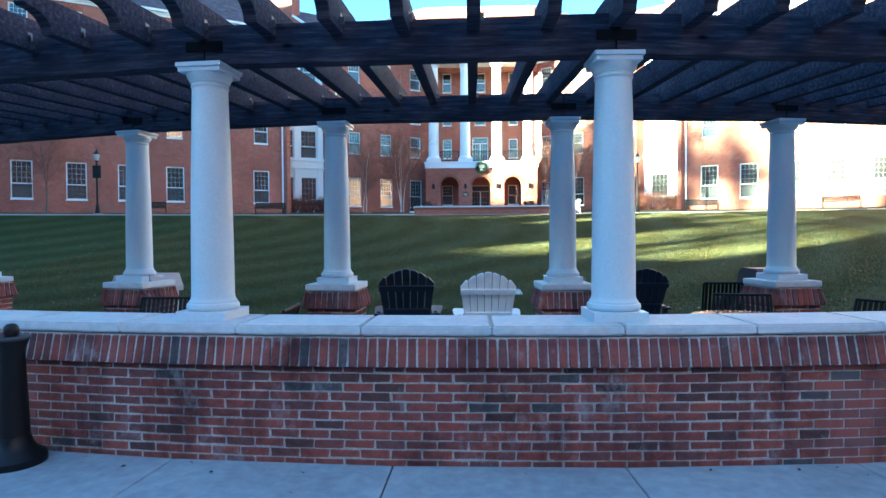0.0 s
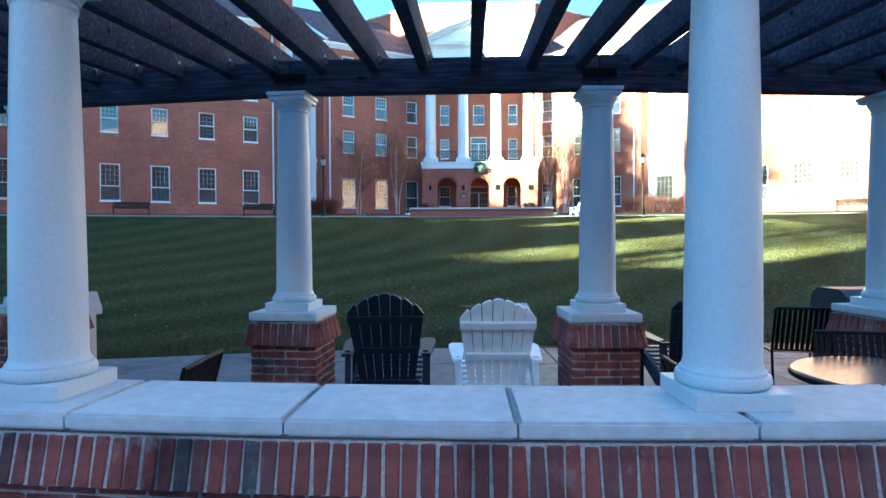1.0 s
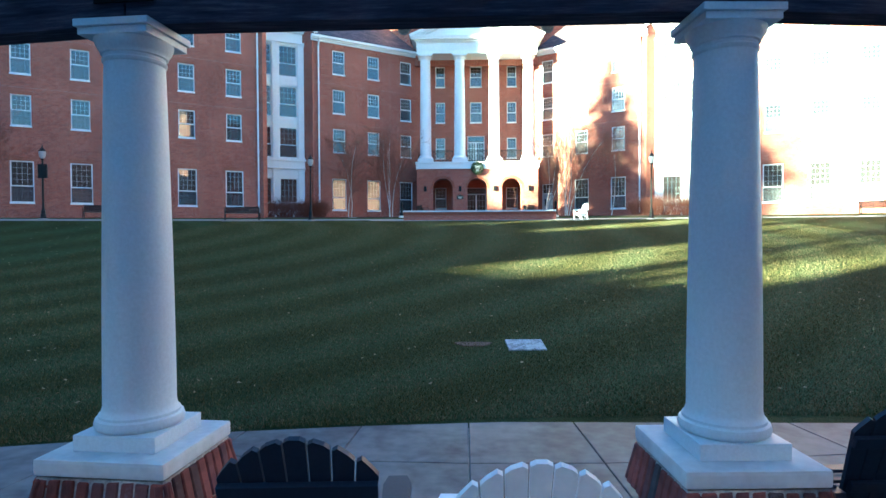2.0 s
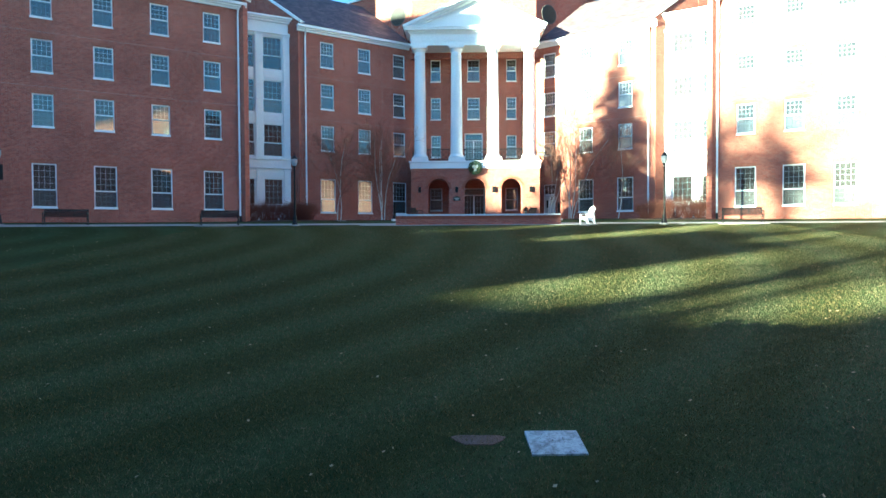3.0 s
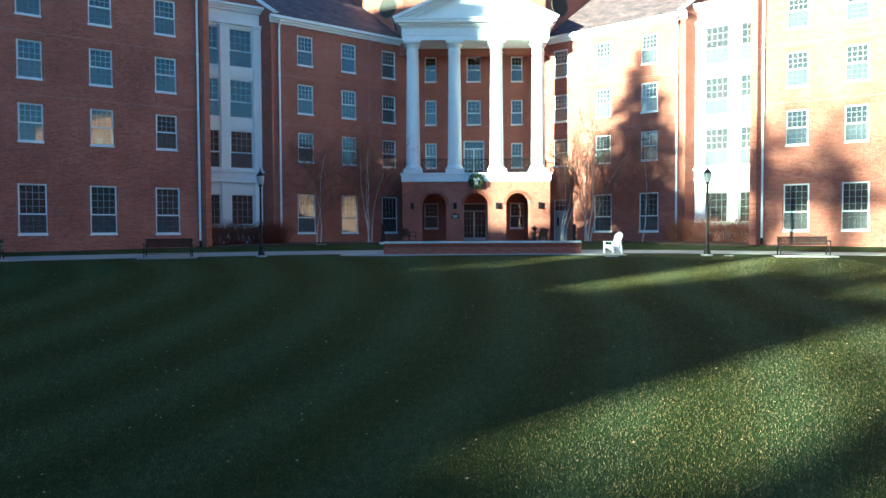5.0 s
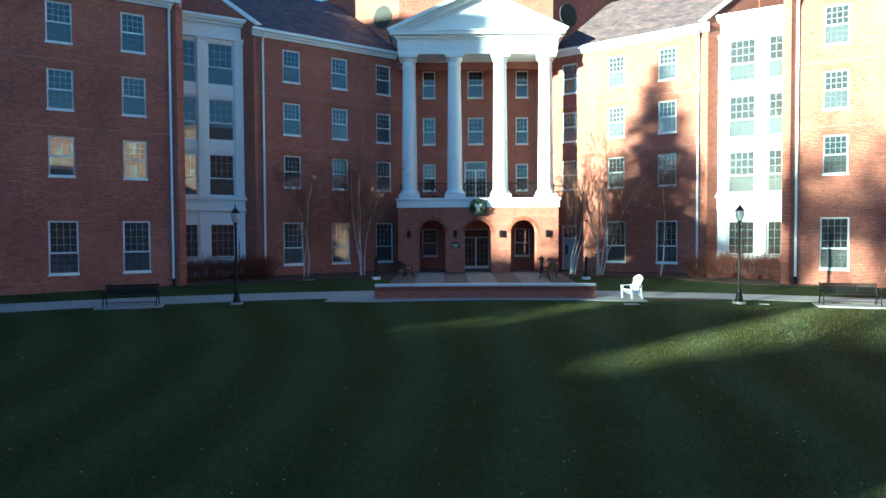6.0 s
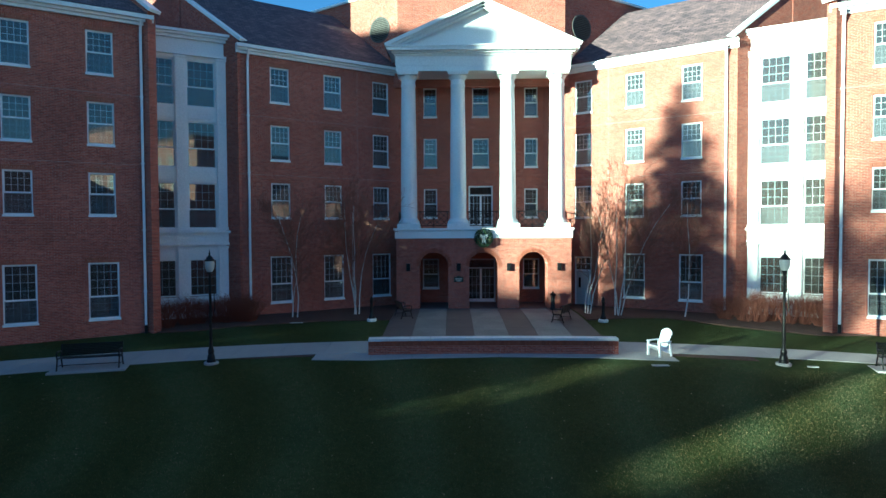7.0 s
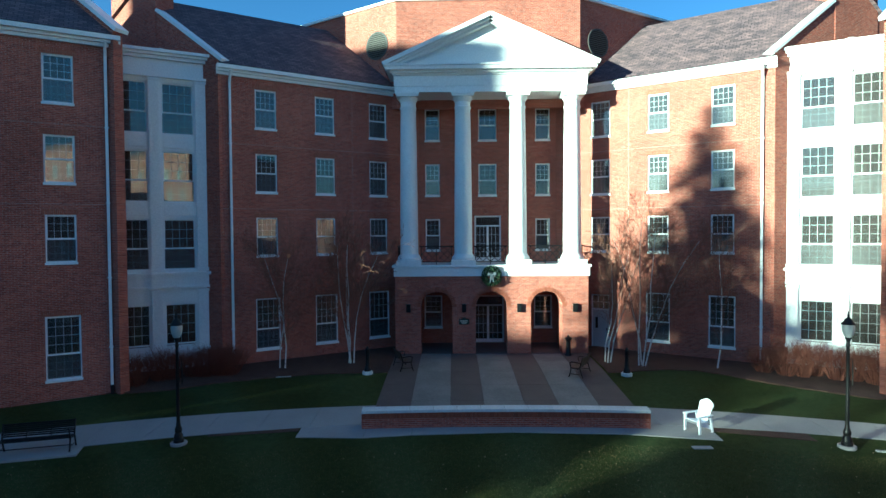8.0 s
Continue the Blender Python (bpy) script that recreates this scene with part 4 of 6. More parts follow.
    for sgn in (-1, 1):
        ang2 = math.degrees(math.atan2(4.1, 6.43))
        mm = at @ (pose(4.97, 54.5, 0, 0, 0, ang2) if sgn > 0 else pose(-11.4, 58.6, 0, 0, 0, -ang2))
        x = 1.35 if sgn > 0 else math.hypot(4.1, 6.43) - 1.35
        bm = bmesh.new()
        for k in range(28):
            t0, t1 = 2 * math.pi * k / 28, 2 * math.pi * (k + 1) / 28
            vs = [(x + r * math.cos(t), y, 20.15 + r * math.sin(t)) for y, r, t in ((-0.04, 0.70, t0), (-0.04, 0.70, t1), (-0.04, 0.78, t1), (-0.04, 0.78, t0))]
            f = bm.faces.new([bm.verts.new(v) for v in vs])
            r = bmesh.ops.extrude_face_region(bm, geom=[f])
            bmesh.ops.translate(bm, vec=(0, 0.06, 0), verts=[v for v in r["geom"] if isinstance(v, bmesh.types.BMVert)])
        vent = part("round_vent", bm, M_VENT, hall, "grey round louvred vent", mm)
        # near-black disc paints the shade behind the louvre slats
        part("vent_shade_disc", lathed([(0.70, 0.0), (0.70, 0.006)], 28), M_VENT_SHADE, vent, "", pose(x, -0.006, 20.15, 90))
        bm = bmesh.new()
        for k in range(13):
            z = -0.64 + 0.107 * k
            w = math.sqrt(max(0.02, 0.71 ** 2 - z * z))
            box(bm, -w, w, -0.035, -0.02, -0.030, 0.030, m=pose(x, 0, 20.15 + z, 25))
        part("louvre", bm, M_VENT, vent, "grey louvre slats")


portico()


# ---- front wall, piers and pergola ----
WALL_H, CAP_Z, BEAM_Z = 0.82, 0.90, 2.77
BACK_SHIFT = 0.42
BACK_UP = 0.06                                 # the rear line stands higher


def brick_mesh(name, lx, ly, lz, bevel=0.006, seed=0):
    """A worn brick: its face is a little out of true."""
    rng = random.Random(seed)
    bm = bmesh.new()
    for v in box(bm, -lx / 2, lx / 2, 0, ly, 0, lz):
        v.co += Vector((rng.uniform(-0.005, 0.005), rng.uniform(-0.004, 0.002), rng.uniform(-0.0045, 0.0045)))
    if bevel:
        bmesh.ops.bevel(bm, geom=[e for e in bm.edges if any(v.co.y < 0.001 for v in e.verts)], offset=bevel, segments=1, affect="EDGES")
    return mesh_of(name, bm, M_BRICK)


BRICKS = [brick_mesh("brick", 0.2015, 0.09, 0.0545, seed=k) for k in range(7)]
HALF_BRICKS = [brick_mesh("brick", 0.095, 0.09, 0.0545, seed=20 + k) for k in range(5)]
ROWLOCKS = [brick_mesh("rowlock_brick", 0.0565, 0.09, 0.192, seed=40 + k) for k in range(6)]
COURSE = 0.0656


def curved_slab(r0, r1, d0, d1, z0, z1, n=6, bevel=0.012):
    bm = bmesh.new()
    ds = [d0 + (d1 - d0) * k / n for k in range(n + 1)]
    slab(bm, [tuple(polar(r1, d).xy) for d in ds] + [tuple(polar(r0, d).xy) for d in ds[::-1]], z0, z1)
    if bevel:
        bmesh.ops.bevel(bm, geom=[e for e in bm.edges if abs(e.verts[0].co.z - e.verts[1].co.z) < 1e-4 and e.calc_face_angle(0) > 0.5], offset=bevel, segments=2, affect="EDGES")
    return bm


def front_wall():
    body = thing("brick_wall", pose(0, 0, 0), "low curved red brick wall with pale precast coping", "wall")
    part("core", curved_slab((RW + 20.36), (RW + 20.8455), MID - 24, MID + 24, -0.1, WALL_H, 40, 0), M_JOINT, body)
    part("footing", curved_slab((RW + 20.36), (RW + 20.84), MID - 24, MID + 24, -0.1, 0.012, 40, 0), M_JOINT, body)
    step = 2.154
    k0 = 1.85 - step * 12
    k = 0
    while k0 + step * k < MID + 23:
        part("coping_slab", curved_slab((RW + 20.32), (RW + 20.87), k0 + step * k + 0.012, k0 + step * (k + 1) - 0.012, WALL_H + 0.012, CAP_Z), M_COPING, body, "pale precast coping slab")
        k += 1
    part("coping_joint", curved_slab((RW + 20.35), (RW + 20.84), MID - 24, MID + 24, WALL_H, CAP_Z - 0.012, 40, 0), M_MORTAR, body)
    rng = random.Random(3)
    unit = math.degrees(0.213 / (RW + 20.85))
    near = []
    rest = bmesh.new()
    for c in range(11):
        n = int(46 / unit)
        for i in range(n):
            deg = MID - 23 + (i + 0.5 * (c % 2) + 0.06 * math.sin(c * 3.1)) * unit
            m = on_arc((RW + 20.85) + rng.uniform(-0.003, 0.003), deg, -0.078 + c * COURSE) @ pose(0, 0, 0, rng.uniform(-0.5, 0.5), rng.uniform(-0.35, 0.35), rng.uniform(-0.6, 0.6))
            if abs(deg - MID) < 6.8:
                near.append(m)
            else:
                box(rest, -0.1, 0.1, 0, 0.08, 0, 0.0555, m=m)
    for m in near[:300]:
        put("brick", rng.choice(BRICKS), body, m)
    for m in near[300:]:
        box(rest, -0.1, 0.1, 0, 0.08, 0, 0.0555, m=m)
    unit = math.degrees(0.0672 / (RW + 20.88))
    for i in range(int(46 / unit)):
        deg = MID - 23 + i * unit
        m = on_arc((RW + 20.868) + rng.uniform(-0.002, 0.002), deg, WALL_H + 0.002) @ pose(0, 0, 0, -13 + rng.uniform(-0.6, 0.6), rng.uniform(-0.8, 0.8), rng.uniform(-0.5, 0.5)) @ pose(0, 0, -0.2)
        if abs(deg - MID) < 9.0:
            put("rowlock_brick", rng.choice(ROWLOCKS), body, m)
        else:
            box(rest, -0.028, 0.028, 0, 0.09, 0, 0.192, m=m)
    ob = part("further_bricks", rest, M_FURTHER, body)
    ob["kind"] = "stuff"
    part("rowlock_mortar", slab_skirt(), M_JOINT, body)


def slab_skirt():
    """The sloping mortar bed behind the flared brick band."""
    bm = bmesh.new()
    n = 60
    rows = []
    for k in range(n + 1):
        d = MID - 24 + 48 * k / n
        rows.append([bm.verts.new(polar(r, d, z)) for r, z in (((RW + 20.80), WALL_H), ((RW + 20.861), WALL_H), ((RW + 20.908), WALL_H - 0.192), ((RW + 20.80), WALL_H - 0.192))])
    for a, b in zip(rows, rows[1:]):
        for i in range(4):
            j = (i + 1) % 4
            bm.faces.new((a[i], b[i], b[j], a[j]))
    bmesh.ops.recalc_face_normals(bm, faces=bm.faces)
    return bm


def pier(m, seed):
    rng = random.Random(seed)
    top, cap = WALL_H + BACK_UP, CAP_Z + BACK_UP
    p = thing("brick_pier", m, "square red brick pier with flared band and pale coping", "pier", "piers under the back columns")
    w = 0.29
    part("core", boxes((-w + 0.007, w - 0.007, -w + 0.007, w - 0.007, -0.02, top)), M_JOINT, p)
    bm = bmesh.new()
    box(bm, -0.303, 0.303, -0.303, 0.303, top + 0.008, cap, bevel=0.018)
    part("coping", bm, M_COPING, p, "pale precast pier coping")
    for side in range(4):
        r = pose(0, 0, 0, 0, 0, 90 * side)
        put("rowlock_brick", rng.choice(ROWLOCKS), p, r @ pose(-w - 0.004, -w - 0.004, top + 0.002, 0, 0, -45) @ pose(0, 0.004, 0, -18) @ pose(0, 0, -0.2))
        for c in range(11):
            z = -0.012 + c * COURSE
            xs = [(-0.1885, 0), (0.0245, 0), (0.181, 1)] if (c + side) % 2 == 0 else [(-0.24, 1), (-0.082, 0), (0.131, 0)]
            for x, short in xs:
                put("brick", rng.choice(HALF_BRICKS if short else BRICKS), p, r @ pose(x, -w + rng.uniform(-0.003, 0.002), z, rng.uniform(-0.5, 0.5), rng.uniform(-0.4, 0.4), rng.uniform(-0.6, 0.6)))
        for k in range(9):
            x = -0.272 + 0.068 * k
            put("rowlock_brick", rng.choice(ROWLOCKS), p, r @ pose(x, -w - 0.012, top + 0.002, -13 + rng.uniform(-0.7, 0.7), rng.uniform(-1, 1), 0) @ pose(0, 0, -0.2))
    bm = bmesh.new()
    for a, b, z in ((w + 0.002, w + 0.044, 0),):
        high = [bm.verts.new((x * a, y * a, top)) for x, y in ((-1, -1), (1, -1), (1, 1), (-1, 1))]
        low = [bm.verts.new((x * b, y * b, top - 0.192)) for x, y in ((-1, -1), (1, -1), (1, 1), (-1, 1))]
        bm.faces.new(high)
        bm.faces.new(low[::-1])
        for k in range(4):
            bm.faces.new((low[k], low[(k + 1) % 4], high[(k + 1) % 4], high[k]))
    part("band_mortar", bm, M_JOINT, p)


pergola = thing("pergola", pose(0, 0, 0), "curved pergola of dark stained timber on pale round columns", "pergola")


def small_column(m):
    prof = [(0.172, 0.068), (0.184, 0.076), (0.190, 0.095), (0.184, 0.116), (0.172, 0.122), (0.171, 0.134), (0.163, 0.140), (0.157, 0.158)]
    for k in range(9):
        f = k / 8
        prof.append((0.154 - 0.027 * f ** 1.6, 0.17 + f * 1.535))
    prof += [(0.134, 1.712), (0.135, 1.722), (0.129, 1.728), (0.129, 1.742), (0.139, 1.746), (0.140, 1.757), (0.147, 1.764), (0.159, 1.785), (0.164, 1.807)]
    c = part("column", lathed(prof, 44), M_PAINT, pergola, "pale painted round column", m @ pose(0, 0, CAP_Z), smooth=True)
    bm = bmesh.new()
    box(bm, -0.190, 0.190, -0.190, 0.190, 0, 0.070, bevel=0.006)
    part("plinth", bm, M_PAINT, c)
    bm = bmesh.new()
    box(bm, -0.160, 0.160, -0.160, 0.160, 1.807, 1.84, bevel=0.005)
    box(bm, -0.172, 0.172, -0.172, 0.172, 1.84, 1.872, bevel=0.005)
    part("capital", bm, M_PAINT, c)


RAFTER_OUT, RAFTER_IN = R_FRONT + 0.6, R_BACK - 0.55


def rafter_mesh():
    """A joist along local y (0 at the outer end), with ogee ends, notched over both beams."""
    ln = RAFTER_OUT - RAFTER_IN
    h = 0.235

    def tail(sign, at):
        pts = [(0.0, h), (0.0, 0.150), (0.025, 0.135)]
        for k in range(9):
            t = math.pi / 2 * k / 8
            pts.append((0.05 + 0.17 * math.sin(t), 0.135 - 0.135 * (1 - math.cos(t)) * 1.0 + 0.0))
        pts.append((0.26, 0.0))
        return [(at + sign * y, z) for y, z in pts]
    outline = tail(1, 0.0) + tail(-1, ln)[::-1]
    bm = bmesh.new()
    a = [bm.verts.new((-0.045, y, z)) for y, z in outline]
    b = [bm.verts.new((0.045, y, z)) for y, z in outline]
    bm.faces.new(a)
    bm.faces.new(b[::-1])
    for k in range(len(a)):
        j = (k + 1) % len(a)
        bm.faces.new((a[j], a[k], b[k], b[j]))
    bmesh.ops.recalc_face_normals(bm, faces=bm.faces)
    return mesh_of("rafter", bm, M_WOOD)


def build_pergola():
    spots = [MID + STEP * (k + 0.5) for k in range(-4, 4)]

    def back(d):
        return d + BACK_SHIFT - (0.8 if d < MID - 15 else 0.0)
    for n, d in enumerate(spots):
        if abs(d - MID) < 24:
            small_column(on_arc(R_FRONT, d))
        small_column(on_arc(R_BACK, back(d), BACK_UP))
        pier(on_arc(R_BACK, back(d)) @ Matrix.Diagonal((0.965, 0.965, 1.0, 1.0)), 20 + n)
    for radius, name in ((R_FRONT, "front_beam"), (R_BACK, "back_beam")):
        for a, b in zip(spots, spots[1:]):
            rear = radius == R_BACK
            p, q = polar(radius, back(a) if rear else a), polar(radius, back(b) if rear else b)
            ln = (q - p).length
            bm = bmesh.new()
            box(bm, 0.0005, ln - 0.0005, -0.07, 0.07, 0, 0.285, bevel=0.006)
            part(name, bm, M_WOOD, pergola, "dark stained timber beam", pose(p.x, p.y, BEAM_Z + 0.004 + (BACK_UP if rear else 0.0), 0, 0, math.degrees(math.atan2(q.y - p.y, q.x - p.x))))
        for d in spots:
            bm = bmesh.new()
            box(bm, -0.14, 0.14, -0.083, -0.071, 0.10, 0.17, bevel=0.003)
            box(bm, -0.14, 0.14, 0.071, 0.083, 0.10, 0.17, bevel=0.003)
            part("strap_plate", bm, M_STRAP, pergola, "black steel strap plate", on_arc(radius, back(d) if radius == R_BACK else d, BEAM_Z + (BACK_UP if radius == R_BACK else 0.0)))
    me = rafter_mesh()
    rng = random.Random(8)
    clip = boxes((0.045, 0.048, -0.02, 0.02, 0.0, 0.06), (0.045, 0.075, -0.022, -0.019, -0.02, 0.03))
    clip_me = mesh_of("rafter_clip", clip, M_STEEL)
    for k in range(6 * 7 + 1):
        d = spots[0] + STEP * k / 6
        r = put("rafter", me, pergola, on_arc(RAFTER_OUT, d + rng.uniform(-0.05, 0.05), BEAM_Z + 0.175) @ pose(0, 0, 0, 1.35, rng.uniform(-0.6, 0.6), rng.uniform(-0.25, 0.25)))
        for y in (RAFTER_OUT - R_FRONT - 0.04, RAFTER_OUT - R_BACK - 0.04):
            put("rafter_clip", clip_me, r, pose(0, y - 0.06, 0.07))


front_wall()
build_pergola()


# ---- unseen blocks and trees, added to shape the shade on the court ----
def twig_tree(name, m, height, trunk_r, seed, bark, twig, levels=4, spread=0.6, stems=1, lean=0.08, clear=0.25, side_count=9, label="", category="tree", group="", top_thin=0.35, least=0.0035, wobble=0.10):
    """A bare tree: tapered stems, limbs and fine twigs."""
    rng = random.Random(seed)
    t = thing(name, m, label, category, group)
    wood, fine = bmesh.new(), bmesh.new()

    def grow(p, d, length, r, level):
        pts, radii = [p], [r]
        segs = 5 if level == 0 else 4 if level == 1 else 3
        for k in range(segs):
            d = (d + Vector((rng.uniform(-1, 1), rng.uniform(-1, 1), rng.uniform(-0.2, 0.7))) * (wobble if level == 0 else 0.2)).normalized()
            p = p + d * length / segs
            pts.append(p)
            radii.append(r * (1 - (0.85 if level else 1 - top_thin) * (k + 1) / segs))
        tube(wood if level < (1 if levels > 4 else 2) else fine, pts, radii, 8 if level == 0 else 5 if level == 1 else 3)
        if level >= levels - 1:
            return
        n = side_count if level == 0 else 6 if level == 1 else 4 if level == 2 else 3
        for i in range(n):
            f = (clear if level == 0 else 0.25) + (1 - (clear if level == 0 else 0.25)) * (i + rng.random()) / n
            k = min(segs - 1, int(f * segs))
            q = pts[k].lerp(pts[k + 1], f * segs - k)
            a = rng.uniform(0, 2 * math.pi)
            axis = (pts[k + 1] - pts[k]).normalized()
            out = axis.cross(Vector((math.cos(a), math.sin(a), 0.2))).normalized()
            nd = (axis * (0.75 if level == 0 else 0.8) + out * spread * rng.uniform(0.7, 1.3)).normalized()
            grow(q, nd, length * rng.uniform(0.32, 0.5) * (1.15 - 0.6 * f if level == 0 else 1), max(least, radii[k] * 0.45), level + 1)
    for s in range(stems):
        a = 2 * math.pi * s / stems + rng.uniform(-0.3, 0.3)
        base = Vector((math.cos(a), math.sin(a), 0)) * (0.0 if stems == 1 else 0.13)
        d = Vector((math.cos(a) * lean, math.sin(a) * lean, 1)).normalized()
        grow(base - Vector((0, 0, 0.1)), d, height * rng.uniform(0.85, 1.0), trunk_r, 0)
    part("trunk", wood, bark, t)
    part("twig_crown", fine, twig, t)
    return t


def spruce(m, height, radius, seed, label, low=0.06, full=1.0, name="spruce_tree"):
    """A conifer: straight trunk, drooping whorls of boughs with needle sprays."""
    rng = random.Random(seed)
    t = thing(name, m, label, "tree", "evergreens beyond the court")
    bm = bmesh.new()
    tube(bm, [(0, 0, -0.2), (0, 0, height * 0.5), (0, 0, height)], [height * 0.016, height * 0.009, 0.02], 8)
    part("trunk", bm, M_BARK, t)
    bm = bmesh.new()
    z = height * low
    while z < height * 0.985:
        f = z / height
        rad = radius * (1 - f) ** 0.85 + 0.12
        n = max(5, int(6 + 9 * (1 - f)))
        for k in range(n):
            a = 2 * math.pi * (k + rng.random()) / n
            ln = rad * rng.uniform(0.75, 1.12)
            for j in range(max(2, int(ln / 0.35))):
                g = (j + 0.5) / max(2, int(ln / 0.35))
                c = Vector((math.cos(a) * ln * g, math.sin(a) * ln * g, z - 0.28 * ln * g * g))
                w = 0.22 + 0.30 * (1 - g) * min(1, ln / 2)
                if rng.random() > full:
                    continue
                for s in range(2):
                    u = Vector((rng.uniform(-1, 1), rng.uniform(-1, 1), rng.uniform(-0.5, 0.4))).normalized() * w * 1.5
                    v = u.cross(Vector((rng.uniform(-1, 1), rng.uniform(-1, 1), 1))).normalized() * w * 0.8
                    bm.faces.new([bm.verts.new(c + e) for e in (u * 0.9, v, -u * 0.7, -v)])
        z += height * 0.016 + 0.12
    part("crown", bm, M_NEEDLE, t)


def back_from(x, y, z, far):
    """The point that far back towards the sun from a place that its shade reaches."""
    return Vector((x, y, z)) - SUN_TRAVEL * far


def sunwise(s, p):
    """A plan point s along the sun's bearing and p across it."""
    b = Vector((SUN_TRAVEL.x, SUN_TRAVEL.y)).normalized()
    return Vector((s * b.x - p * b.y, s * b.y + p * b.x))


def block(name, label, s, p0, p1, height, deep=12.0, ridge=0.0):
    """Unseen block added for shade, broadside to the sun, between p0 and p1."""
    o = sunwise(s, p0)
    m = pose(o.x, o.y, 0, 0, 0, math.degrees(math.atan2(SUN_TRAVEL.y, SUN_TRAVEL.x)))
    b = thing(name, m, label, "building")
    part("wall", boxes((-deep, 0, 0, p1 - p0, -0.1, height)), M_FACADE, b)
    part("roof_edge", boxes((-deep - 0.2, 0.2, -0.1, p1 - p0 + 0.1, height - 0.15, height)), M_TRIM, b)
    if ridge:
        part("roof", prism(bmesh.new(), [(-deep, height), (0, height), (-deep / 2, height + ridge)], 0, p1 - p0), M_SLATE, b)


def added_surroundings():
    # evergreen whose pointed shade falls on the brick wing
    p = back_from(12.3, 51.3, 16.3, 62)
    spruce(pose(p.x, p.y, 0), p.z, 9.3, 5, "tall unseen dark spruce added to cast shade")
    # unseen tall blocks added to keep the court's left side in shade
    block("tall_shade_block", "unseen tall brick block added to shade the court's left", -33, 43.4, 52.6, 28.7, 14)
    block("wide_shade_block", "unseen wide brick block added to shade the far left", -34, 52.6, 95, 26.5, 14)
    # unseen blocks shaped to the shade's edge; gaps let the sun reach the lawn
    far = -72
    for name, label, p0, p1, top in (
            ("stepped_shade_block", "unseen brick block, a step in the added shade line", 40.2, 43.4, 8.95),
            ("broad_shade_block", "unseen broad brick block added to cast shade", 32.3, 40.2, 8.0),
            ("faint_gap_block", "unseen low block added where a faint streak stays lit", 31.1, 32.3, 5.4),
            ("lawn_shade_block", "unseen brick block added to shade the lawn below the footpath", 26.1, 31.1, 7.6),
            ("streak_gap_block", "unseen low block added where a sun streak stays lit", 24.5, 26.1, 5.35),
            ("streak_edge_block", "unseen brick block added to trim the sun streak's edge", 23.7, 24.5, 6.1),
            ("low_shade_block", "unseen brick block added to shade the lawn between lit streaks", 20.6, 23.7, 6.9),
            ("lower_shade_block", "unseen brick block, lower end of the added lawn shade", 18.2, 20.6, 6.2),
            ("sun_patch_block", "unseen low block added where the lawn's sun patch lies", 15.65, 18.2, 2.8),
            ("thin_shade_block", "unseen thin block added to cast a narrow shadow on the lawn", 14.95, 15.65, 8.6),
            ("right_patch_block", "unseen low block added to let sun in beside the narrow shadow", 11.9, 14.95, 3.0),
            ("long_shade_block", "unseen long brick block added to shade the terrace", -70, 11.9, 8.4)):
        block(name, label, far, p0, p1, top - 0.147 * far, 10)
    # unseen block added so the hall's left windows reflect sunlit brick
    reflected = thing("reflection_block", pose(24, -14, 0), "unseen tall brick block added for window reflections", "building")
    part("wall", boxes((0, 50, -36, 0, -0.1, 24.0)), M_FACADE, reflected)
    part("roof_edge", boxes((-0.3, 50.3, -36.3, 0.3, 24.0, 24.6)), M_SLATE, reflected)
    for k in range(8):
        for z in (3.0, 7.0, 11.0, 15.0, 19.0):
            win = part("window", boxes((-0.06, 0.02, -3.6 - 4.1 * k, -2.2 - 4.1 * k, z, z + 2.2)), M_TRIM, reflected)
            part("pane", boxes((-0.08, -0.05, -3.5 - 4.1 * k, -2.3 - 4.1 * k, z + 0.1, z + 2.1)), M_GLASS, win)
    # unseen block added to keep bright low sky out of the windows
    sky_screen = thing("sky_screen_block", pose(-30, -30, 0), "unseen long brick block added to close off bright low sky", "building")
    part("wall", boxes((0, 52, -15, 0, -0.1, 17.0)), M_FACADE, sky_screen)
    part("roof_edge", boxes((-0.3, 52.3, -15.3, 0.3, 17.0, 17.5)), M_TRIM, sky_screen)
    # unseen wing added to the right, never in view
    side_wing = thing("unseen_side_wing", pose(43, 26, 0), "unseen brick wing added beside the court", "building")
    part("wall", boxes((0, 14, -34, 0, -0.1, 12.5)), M_FACADE, side_wing)
    part("roof", prism(bmesh.new(), [(-0.4, 12.5), (14.4, 12.5), (7, 16.5)], -34, 0), M_SLATE, side_wing)
    # unseen bare trees added to dapple the sun on walls and lawn
    rng = random.Random(4)
    for k, p in enumerate((4.5, 7, 9.5, 12, 13.8, 20.4, 33.6, 30, 32.5, 35)):
        c = sunwise(-48 - rng.uniform(0, 8), p)
        twig_tree("dapple_tree", pose(c.x, c.y, 0, 0, 0, 40 * k), rng.uniform(16.5, 19.0), 0.26, 60 + k, M_BARK, M_BARK, 4, 0.7, label="unseen bare tree added to dapple the light", group="bare trees beyond the court", clear=0.66, side_count=24 if p < 22 else 15, least=0.055 if p < 22 else 0.034)
    for k, p in enumerate((27.3, 28.6)):
        c = sunwise(-52 - k, p)
        twig_tree("dapple_tree", pose(c.x, c.y, 0, 0, 0, 70 * k), 24.0 - 0.4 * k, 0.2, 90 + k, M_BARK, M_BARK, 4, 0.7, label="unseen tall bare tree added to dapple the brick wing", group="bare trees beyond the court", clear=0.68, side_count=18, least=0.03)
    # unseen spruces added to shade the right side
    for p, height, radius in ((6.7, 18.5, 4.5), (9.7, 20.0, 4.0)):
        c = sunwise(-47, p)
